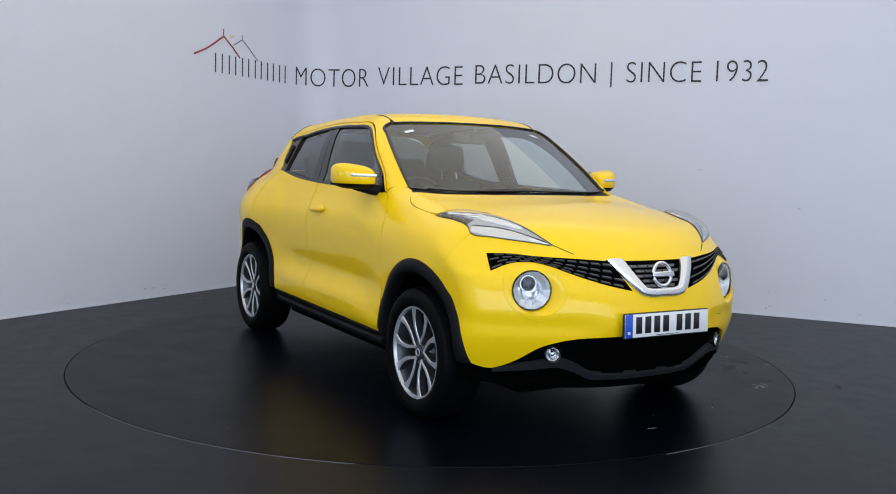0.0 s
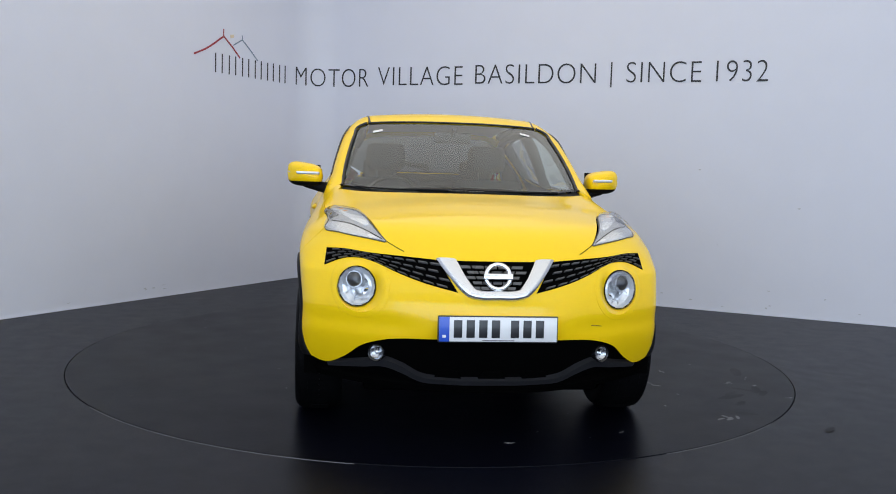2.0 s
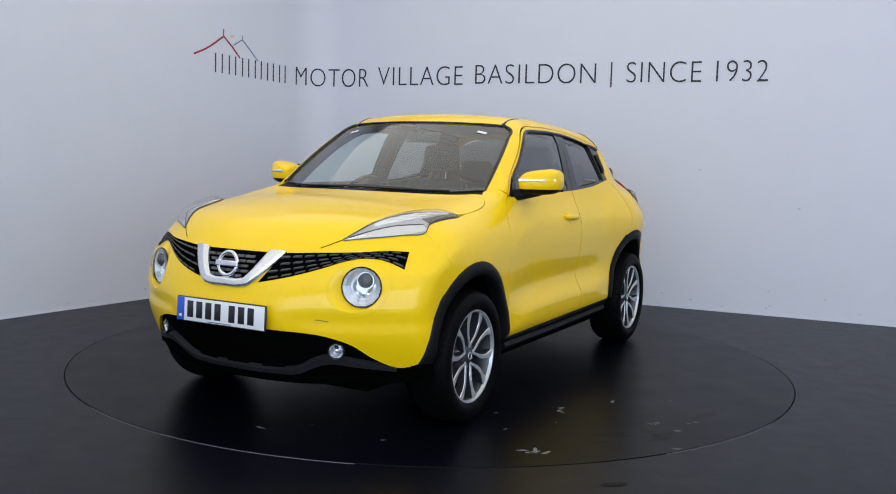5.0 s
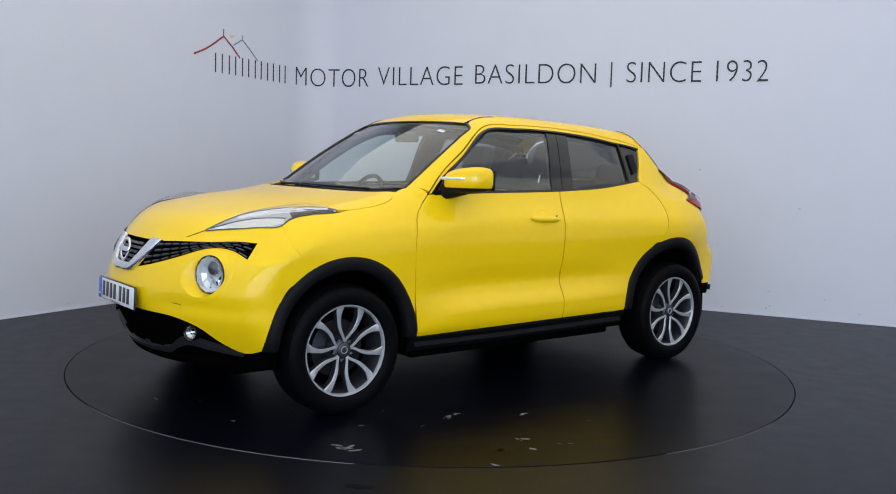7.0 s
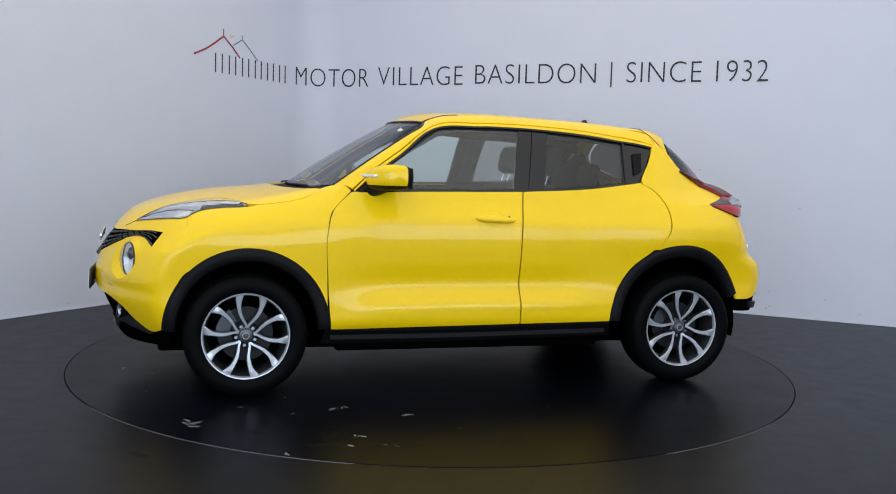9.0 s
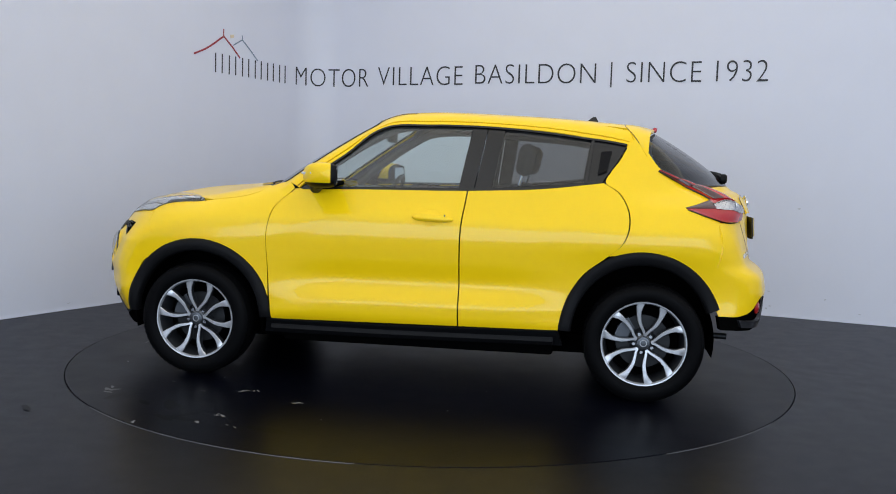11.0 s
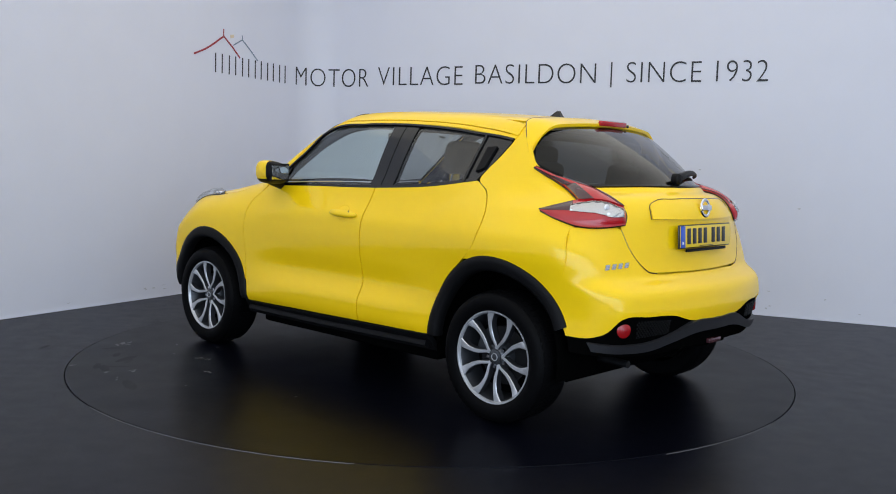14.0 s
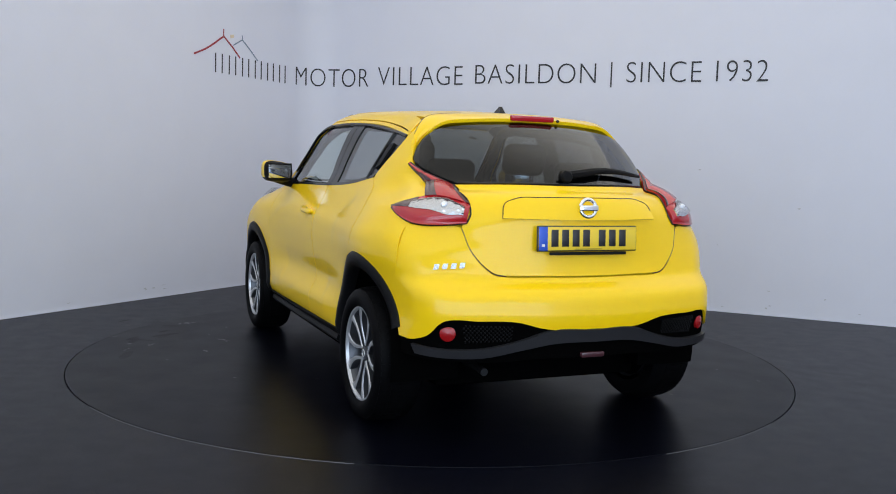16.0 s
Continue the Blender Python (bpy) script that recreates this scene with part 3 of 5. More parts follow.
def build_trim(car):
    # black plastic round the wheel arches, along the sills and under the bumpers
    for w in ARCH:
        cx, cz, rx, rz = ARCH[w]
        a = np.radians(np.linspace(2, 178, 70) if w == "front" else np.linspace(3, 158, 70))
        k = np.array([1.0, .985, .93, .87, .845, .84])
        A, K = np.meshgrid(a, k, indexing="ij")
        P = project(np.stack([cx + rx * K * np.cos(A), np.full_like(A, .8), cz + rz * K * np.sin(A)], -1), "y", 0)
        lift = np.array([.0, .010, .014, .014, .004, -.03])
        P[..., 1] += lift[None, :]
        for f in (1, -1):
            part("arch_trim", sheet(P, .012, None, f), M_CLAD, car, "black grained plastic", 60)
    lo, hi = [(.87, .8, .262), (.31, .8, .262), (-.83, .8, .278)], [(.845, .8, .346), (.31, .8, .341), (-.25, .8, .352), (-.80, .8, .368)]
    panel("sill_cover", lo, hi, [lo[0], hi[0]], [lo[-1], hi[-1]], "y", 50, 12, M_CLAD, car, offset=.008, depth=.03, both=True, label="black plastic sill cover")
    seam("sill_step", [(.82, .8, .30), (.3, .8, .298), (-.78, .8, .312)], "y", 40, .024, M_CLAD, car, .010)
    # near-black colour puts the intake's shade into the lower bumper
    chin_low = [(1.60, .80, .29), (1.72, .70, .285), (1.83, .56, .30), (1.93, .40, .28), (1.97, .2, .262), (1.985, 0, .26)]
    panel("lower_bumper", mirrored(chin_low), mirrored(CHIN), [(1.60, -.80, .29), (1.685, -.84, .36)], [(1.60, .80, .29), (1.685, .84, .36)], "nose", 110, 20, M_DARK, car, offset=-.022, depth=.05,
          label="black plastic lower bumper")
    # skid lip with three scoops
    lipt = [(1.72, .70, .335), (1.83, .56, .365), (1.90, .46, .385), (1.94, .40, .360), (1.96, .33, .318), (1.98, .2, .304), (1.985, 0, .304)]
    lipm = [(1.72, .70, .318), (1.83, .56, .337), (1.90, .46, .348), (1.94, .40, .324), (1.955, .33, .290), (1.97, .2, .281), (1.975, 0, .281)]
    panel("skid_lip", mirrored(lipm), mirrored(lipt), [(x, -y, z) for x, y, z in (lipm[0], lipt[0])], [lipm[0], lipt[0]], "nose", 90, 8, M_BLADE, car, offset=.006, depth=.05)
    low2 = [(1.62, .76, .265), (1.75, .62, .255), (1.86, .46, .245), (1.93, .25, .238), (1.945, 0, .238)]
    up2 = [(1.64, .78, .295), (1.75, .64, .285), (1.86, .48, .275), (1.94, .25, .272), (1.96, 0, .272)]
    panel("front_lip", mirrored(low2), mirrored(up2), [(x, -y, z) for x, y, z in (low2[0], up2[0])], [low2[0], up2[0]], "nose", 90, 8, M_DARK, car, offset=.004, depth=.05)
    for y in (-.20, .0, .20):
        P = project(coons([(1.97, y - .07, .285), (1.97, y + .07, .285)], [(1.98, y - .045, .335), (1.98, y + .045, .335)], [(1.97, y - .07, .285), (1.98, y - .045, .335)],
                          [(1.97, y + .07, .285), (1.98, y + .045, .335)], 12, 8), "nose", -.010)
        part("scoop", sheet(P, .02), M_DARK, car)
    for f in (1, -1):
        c = project(np.array([[1.9, .503, .41]]), "nose", -.008)[0] * (1, f, 1)
        m = Matrix.Translation(c) @ Vector((1, .45 * f, 0)).to_track_quat("Y", "Z").to_matrix().to_4x4()

        def put(vf):
            return [m @ Vector(p) for p in vf[0]], vf[1]
        fog = part("fog_lamp", put(lathe([(.040, -.02), (.040, .010), (.037, .014), (.032, .010), (.030, -.01)], 32)), M_BLACK, car)
        part("bowl", put(lathe([(.031, .004), (.024, -.006), (.012, -.012), (.0001, -.012)], 28)), M_BOWL, fog)
        part("lens", put(lathe([(.035, .008), (.025, .014), (.012, .017), (.0001, .018)], 28)), M_LENS, fog)
        part("bulb", put(lathe([(.010, -.011), (.009, .002), (.004, .006), (.0001, .007)], 16)), M_CHROME, fog)
    # rear
    # valance colour is blackened for the shade in its pockets
    low = [(-1.69, .835, .41), (-1.86, .72, .395), (-1.93, .49, .385), (-1.965, .25, .40), (-1.985, 0, .40)]
    panel("rear_valance", mirrored(low), mirrored(TAIL_BLACK), [(x, -y, z) for x, y, z in (low[0], TAIL_BLACK[0])], [low[0], TAIL_BLACK[0]], "tail", 120, 22, M_DARK, car, offset=-.012, depth=.06,
          label="black plastic rear valance")
    wing_lo = [(-1.80, .80, .425), (-1.89, .70, .415), (-1.94, .53, .415), (-1.985, .36, .448), (-2.0, .20, .475), (-2.01, 0, .478)]
    wing_up = [(-1.78, .81, .465), (-1.89, .71, .452), (-1.95, .53, .455), (-1.99, .37, .49), (-2.01, .22, .535), (-2.015, 0, .535)]
    panel("valance_blade", mirrored(wing_lo), mirrored(wing_up), [(x, -y, z) for x, y, z in (wing_lo[0], wing_up[0])], [wing_lo[0], wing_up[0]], "tail", 120, 8, M_BLADE, car, offset=.008, depth=.03)
    for f in (1, -1):
        c = project(np.array([[-1.905, .688, .520]]), "tail", -.012)[0] * (1, f, 1)
        m = Matrix.Translation(c) @ Vector((-1, .55 * f, 0)).to_track_quat("Y", "Z").to_matrix().to_4x4()
        rf = part("rear_reflector", ([m @ Vector(p) for p in lathe([(.035, -.03), (.035, .002), (.026, .007), (.0001, .010)], 30)[0]], lathe([(.035, -.03), (.035, .002), (.026, .007), (.0001, .010)], 30)[1]),
                  M_REFLECTOR, car, "dark red round reflector")
        # mesh insert beside it
        P = project(coons([(-1.935, .62, .478), (-1.965, .40, .488)], [(-1.935, .63, .562), (-1.98, .40, .555)], [(-1.935, .62, .478), (-1.935, .63, .562)], [(-1.965, .40, .488), (-1.98, .40, .555)], 25, 9), "tail", -.006)
        verts, faces = [], []
        for i in range(0, 24):
            for j in range(0, 8):
                if (i + j) % 2 == 0:
                    b = len(verts)
                    verts += [tuple(P[i, j] * (1, f, 1)), tuple(P[i + 1, j] * (1, f, 1)), tuple(P[i + 1, j + 1] * (1, f, 1)), tuple(P[i, j + 1] * (1, f, 1)),
                              tuple((P[i, j] + P[i + 1, j + 1]) / 2 * (1, f, 1) + np.array((-.006, 0, 0)))]
                    faces += [[b, b + 1, b + 4], [b + 1, b + 2, b + 4], [b + 2, b + 3, b + 4], [b + 3, b, b + 4]]
        part("mesh_insert", (verts, faces), M_CLAD, car, "black honeycomb mesh")
    part("fog_strip", box(-1.990, -1.968, -.06, .06, .405, .43, .006), M_SMOKE, car)
    part("exhaust_pipe", tube(polyline([(-1.2, .40, .30), (-1.6, .42, .315), (-1.76, .43, .312)], 14), .018, 18), M_BRAKE, car)
    part("exhaust_box", box(-1.50, -1.15, .14, .46, .27, .36, .04, 4), M_DARK, car)


def build_nose(car):
    up = [(1.685, .735, .853), (1.75, .66, .856), (1.816, .557, .848), (1.909, .388, .840), (1.957, .252, .832)]
    lo = [(1.716, .722, .780), (1.755, .659, .812), (1.813, .575, .822), (1.867, .509, .806), (1.925, .430, .775), (1.985, .315, .737), (2.040, .172, .702)]
    C = coons(lo, up, [lo[0], up[0]], [lo[-1], up[-1]], 61, 13)
    P = project(C, "nose", .003)
    Q = project(C, "nose", .010)
    for f in (1, -1):
        gr = part("side_grille", sheet(P, .02, None, f), M_DARK, car, "black mesh grille")
        # stepped slats, brick fashion
        verts, faces = [], []
        rows, cols = 4, 10
        for r in range(rows):
            for c in range(cols):
                u0, u1 = (c + (.5 if r % 2 else 0) + .12) / (cols + .5), (c + (.5 if r % 2 else 0) + .90) / (cols + .5)
                v0, v1 = (r + .22) / rows, (r + .50) / rows
                i0, i1, j0, j1 = u0 * 60, u1 * 60, v0 * 12, v1 * 12

                def g(i, j, A):
                    a, b = int(min(i, 59)), int(min(j, 11))
                    s, t = i - a, j - b
                    return ((1 - s) * (1 - t) * A[a, b] + s * (1 - t) * A[a + 1, b] + (1 - s) * t * A[a, b + 1] + s * t * A[a + 1, b + 1]) * (1, f, 1)
                b = len(verts)
                verts += [g(i0, j0, P), g(i1, j0, P), g(i1, j1, P), g(i0, j1, P), g(i0 + .4, j0 + .3, Q), g(i1 - .4, j0 + .3, Q), g(i1 - .4, j1, Q), g(i0 + .4, j1, Q)]
                faces += [[b + 4, b + 5, b + 6, b + 7], [b, b + 1, b + 5, b + 4], [b + 1, b + 2, b + 6, b + 5], [b + 2, b + 3, b + 7, b + 6], [b + 3, b, b + 4, b + 7]]
        part("slats", (verts, faces), M_SLAT, gr)
    C = coons([(2.05, -.10, .705), (2.05, .10, .705)], [(1.97, -.18, .832), (1.97, .18, .832)], [(2.05, -.10, .705), (1.97, -.18, .832)], [(2.05, .10, .705), (1.97, .18, .832)], 41, 13)
    P, Q = project(C, "nose", .002), project(C, "nose", .009)
    mg = part("centre_grille", sheet(P, .02), M_DARK, car, "black mesh grille")
    verts, faces = [], []
    for r in range(5):
        for c in range(5):
            i0, i1, j0, j1 = int((c + (.5 if r % 2 else .1)) * 7), int((c + (.5 if r % 2 else .1)) * 7) + 6, r * 2 + 1, r * 2 + 2
            i1 = min(i1, 40)
            b = len(verts)
            verts += [P[i0, j0], P[i1, j0], P[i1, j1], P[i0, j1], Q[i0, j0], Q[i1, j0], Q[i1, j1], Q[i0, j1]]
            faces += [[b + 4, b + 5, b + 6, b + 7], [b, b + 1, b + 5, b + 4], [b + 1, b + 2, b + 6, b + 5], [b + 2, b + 3, b + 7, b + 6], [b + 3, b, b + 4, b + 7]]
    part("slats", (verts, faces), M_SLAT, mg)
    # bright V round the emblem
    out = [(1.958, .262, .834), (2.0, .208, .765), (2.043, .150, .700), (2.058, .122, .680), (2.062, .085, .672), (2.064, 0, .671)]
    inn = [(1.974, .176, .834), (2.01, .142, .775), (2.043, .108, .728), (2.05, .096, .716), (2.052, .078, .712), (2.053, 0, .711)]
    P = project(coons(mirrored(out), mirrored(inn), [(x, -y, z) for x, y, z in (out[0], inn[0])], [out[0], inn[0]], 81, 9), "nose", .012)
    v = np.linspace(-1, 1, 9)
    P += slope(P) * (.012 * (1 - np.abs(v) ** 4))[None, :, None]
    part("bright_surround", sheet(P, .03), M_SILVER, car, "satin silver V-shaped surround")
    emblem(car, (2.037, 0, .772), Vector((1, 0, .22)), .053)
    q = project(polyline([(1.960, .432, .5535), (1.946, .460, .551), (1.933, .483, .547)], 12), "nose", .0002)
    part("tow_cover_joint", tube(q, .0016, 6), M_SMOKE, car)
    for f in (1, -1):
        build_headlamp(car, f)
        build_daylight_lamp(car, f)


def emblem(car, at, facing, R):
    m = Matrix.Translation(at) @ facing.to_track_quat("Z", "Y").to_matrix().to_4x4()
    ring = [(R + .009 * math.cos(a), .006 * math.sin(a) + .012) for a in np.linspace(0, 2 * math.pi, 13)]
    v, f = lathe(ring, 48, 2)
    e = part("emblem", ([m @ Vector(p) for p in v], f), M_CHROME, car, "chrome ring with a plain bar")
    bm = box(-R * 1.22, R * 1.22, -.0135, .0135, .008, .024, .005)
    bmesh.ops.transform(bm, matrix=m, verts=bm.verts)
    part("emblem_bar", bm, M_CHROME, e)


def build_headlamp(car, f):
    c = project(np.array([[1.845, .590, .706]]), "nose", -.020)[0] * (1, f, 1)
    m = Matrix.Translation(c) @ Vector((1, .40 * f, .06)).to_track_quat("Y", "Z").to_matrix().to_4x4()

    def put(p, n=48):
        v, fc = lathe(p, n)
        return [m @ Vector(q) for q in v], fc
    # the socket runs from the bumper skin back to the lamp's rim
    n = 60
    def circle(r):
        return np.array([m @ Vector((r * math.cos(2 * math.pi * i / n), 0, r * math.sin(2 * math.pi * i / n))) for i in range(n)])

    def ring(r, lift):
        # a ring of this size on the skin, seen along the car
        w = np.arange(n) * 2 * math.pi / n
        want = np.stack([np.full(n, 1.85), .590 + r / 1.08 * np.cos(w), .706 + r * np.sin(w)], -1)
        p = want.copy()
        for _ in range(8):
            q = project(p, "nose", lift)
            p[:, 1:] += want[:, 1:] - q[:, 1:]
        return q * (1, f, 1)
    rows = [ring(.142, -.004), ring(.138, .0012), ring(.126, .0016), ring(.113, .0010)]
    if f < 0:
        rows = [np.roll(r[::-1], 1, axis=0) for r in rows]
    # both kinds of ring start at the same side
    first = circle(.1)
    turn = int(np.argmin(np.linalg.norm(rows[3] - first[0], axis=1)))
    rows = [np.roll(r, -turn, axis=0) for r in rows]
    if np.linalg.norm(rows[3][15] - first[15]) > np.linalg.norm(rows[3][45] - first[15]):
        rows = [np.roll(r[::-1], 1, axis=0) for r in rows]
    rim, deep = circle(.091), circle(.090)
    face = np.array(m.to_3x3() @ Vector((0, 1, 0)))
    rim, deep = rim + face * .002, deep - face * .03
    for t in (.35, .7):
        rows.append(rows[3] * (1 - t) + rim * t)
    rows += [rim, deep]
    k = len(rows)
    verts = [rows[j][i] for i in range(n) for j in range(k)]
    faces = [[i * k + j, ((i + 1) % n) * k + j, ((i + 1) % n) * k + j + 1, i * k + j + 1] for i in range(n) for j in range(k - 1)]
    lamp = part("headlamp", (verts, faces), M_PAINT, car, "round headlamp in a body-coloured socket")
    part("rim_ring", put([(.093, -.004), (.090, .010), (.0865, .008), (.086, -.02)]), M_BLACK, lamp)
    v, fc = put([(.086, .004), (.078, -.020), (.058, -.034), (.046, -.030), (.035, -.050), (.0001, -.052)], 14)
    part("bowl", (v, fc), M_LAMP, lamp, "", 8)
    part("lens", put([(.088, .010), (.080, .022), (.060, .034), (.032, .041), (.0001, .043)]), M_LENS, lamp)
    v, fc = lathe([(.040, -.045), (.041, -.012), (.038, -.002), (.034, -.002), (.024, .006), (.012, .012), (.0001, .014)], 32)
    part("projector", ([m @ (Vector(q) + Vector((f * -.016, 0, .030))) for q in v], fc), M_BOWL, lamp)
    v, fc = lathe([(.0335, -.001), (.026, .009), (.013, .016), (.0001, .018)], 28)
    part("projector_glass", ([m @ (Vector(q) + Vector((f * -.016, 0, .030))) for q in v], fc), M_GREY, lamp)
    # smaller cups of the lower reflector
    for dx, dz, r in ((-.040, -.028, .026), (.034, -.040, .024), (.002, -.058, .018)):
        v, fc = lathe([(r, -.022), (r * .8, -.034), (r * .4, -.040), (.0001, -.041)], 22)
        part("reflector_cup", ([m @ (Vector(q) + Vector((dx, 0, dz))) for q in v], fc), M_CHROME, lamp)


def build_daylight_lamp(car, f):
    out = on_top([(1.268, .757, 1.018), (1.40, .742, 1.0), (1.515, .735, .972), (1.572, .757, .936), (1.66, .69, .925), (1.826, .485, .898)])
    inn = on_top([(1.262, .738, 1.05), (1.324, .686, 1.045), (1.417, .624, 1.03), (1.60, .555, .985), (1.72, .515, .945), (1.826, .477, .901)])
    C = coons(out, inn, [out[0], inn[0]], [out[-1], inn[-1]], 50, 14)
    P = project(C, "sec", .001)
    base = part("daylight_lamp", sheet(P, .012, None, f), M_BED, car, "long clear lamp unit set in the wing")
    lens = project(C, "sec", .004)
    u, v = np.linspace(0, 1, 50)[:, None], np.linspace(0, 1, 14)[None, :]
    swell = .030 * np.sin(np.pi * np.clip(u * 1.12 + .02, 0, 1) ** .75) * np.sin(np.pi * np.clip(v, .06, .94)) ** .55
    lens = lens + slope(lens) * swell[..., None]
    part("lens", sheet(lens, .004, None, f), M_LENS, base)
    o1 = on_top([(1.278, .752, 1.017), (1.40, .735, 1.003), (1.50, .728, .978)])
    i1 = on_top([(1.285, .718, 1.025), (1.37, .712, 1.010), (1.49, .684, .992)])
    P = project(coons(o1, i1, [o1[0], i1[0]], [o1[-1], i1[-1]], 24, 8), "sec", .0025)
    part("dark_cowl", sheet(P, .004, None, f), M_BLACK, base)
    # upper pod with the bulb
    o2 = on_top([(1.305, .728, 1.024), (1.40, .695, 1.012), (1.50, .668, .997), (1.60, .625, .975), (1.70, .555, .948)])
    i2 = on_top([(1.295, .714, 1.045), (1.34, .680, 1.040), (1.42, .630, 1.026), (1.58, .572, .989), (1.70, .530, .951)])
    P = project(coons(o2, i2, [o2[0], i2[0]], [o2[-1], i2[-1]], 34, 10), "sec", .0025)
    i, j = np.indices(P.shape[:2])
    P += slope(P) * (.0020 * ((i // 3 + j // 3) % 2))[..., None]
    part("reflector", sheet(P, .004, None, f), M_LAMP, base, "silvered reflector")
    # bright spear along the outer edge
    o3 = [(1.555, .752, .944), (1.600, .733, .936), (1.67, .676, .925), (1.74, .592, .914), (1.815, .494, .902)]
    i3 = [(1.535, .722, .966), (1.58, .690, .966), (1.65, .630, .957), (1.73, .562, .935), (1.81, .492, .905)]
    C3 = coons(o3, i3, [o3[0], i3[0]], [o3[-1], i3[-1]], 30, 8)
    P = project(C3, "sec", .003)
    P += slope(P) * (.003 * (1 - np.abs(np.linspace(-1, 1, 8))))[None, :, None]
    part("spear", sheet(P, .004, None, f), M_SILVER, base, "bright daylight spear")
    o4, i4 = polyline(i3, 12) + (0, 0, .001), polyline(i3, 12) + (-.006, .004, .006)
    P = project(coons([tuple(p) for p in o4], [tuple(p) for p in i4], [tuple(o4[0]), tuple(i4[0])], [tuple(o4[-1]), tuple(i4[-1])], 24, 3), "sec", .0045)
    part("divider", sheet(P, .004, None, f), M_BLACK, base)
    rim = np.concatenate([project(polyline(out, 30), "sec", .003), project(polyline(inn, 30)[::-1], "sec", .003)])
    part("lamp_edge", tube(rim * (1, f, 1), .0026, 6, True), M_GREY, base)
    for x, y, z, r in ((1.375, .690, 1.022, .034), (1.445, .666, 1.012, .026)):
        c = project(np.array([[x, y, z]]), "sec", .003)[0] * (1, f, 1)
        v, fc = lathe([(r, -.004), (r * .85, .0015), (r * .45, .003), (.0001, .0035)], 24, 2)
        cup = part("bulb_cup", ([np.array(p) + c for p in v], fc), M_LAMP, base)
        v, fc = lathe([(.011, .001), (.010, .005), (.0001, .006)], 16, 2)
        part("amber_bulb", ([np.array(p) + c for p in v], fc), M_AMBER, cup)


def build_plate(car, at, facing, mat, front):
    """A number plate with plain bars in place of its marks."""
    m = Matrix.Translation(at) @ facing.to_track_quat("Y", "Z").to_matrix().to_4x4()

    def put(name, bm, mt, parent):
        bmesh.ops.transform(bm, matrix=m, verts=bm.verts)
        return part(name, bm, mt, parent)
    pl = put("number_plate", box(-.262, .262, -.012, .0, -.058, .058, .006), M_PLATE_K, car)
    pl["label"] = "white reflective number plate" if front else "yellow reflective number plate in a black holder"
    put("plate_face", box(-.256, .256, .0, .003, -.0525, .0525, .001), mat, pl)
    put("blue_band", box(.212, .256, .0032, .0045, -.0525, .0525, .0004), M_PLATE_B, pl)
    put("band_mark", box(.226, .242, .0046, .0052, -.036, -.024, .0004), M_WHITE, pl)
    x = .193
    for i in range(7):
        put("bar", box(x - .036, x, .0032, .0046, -.036, .040, .0005), M_PLATE_K, pl)
        x -= .0545 if i != 3 else .083
    put("fine_print", box(-.07, .07, .0032, .0040, -.049, -.046, .0003), M_PLATE_K, pl)
    if not front:
        put("holder_strip", box(-.20, .20, -.004, .008, -.074, -.060, .003), M_CLAD, pl)
    return pl


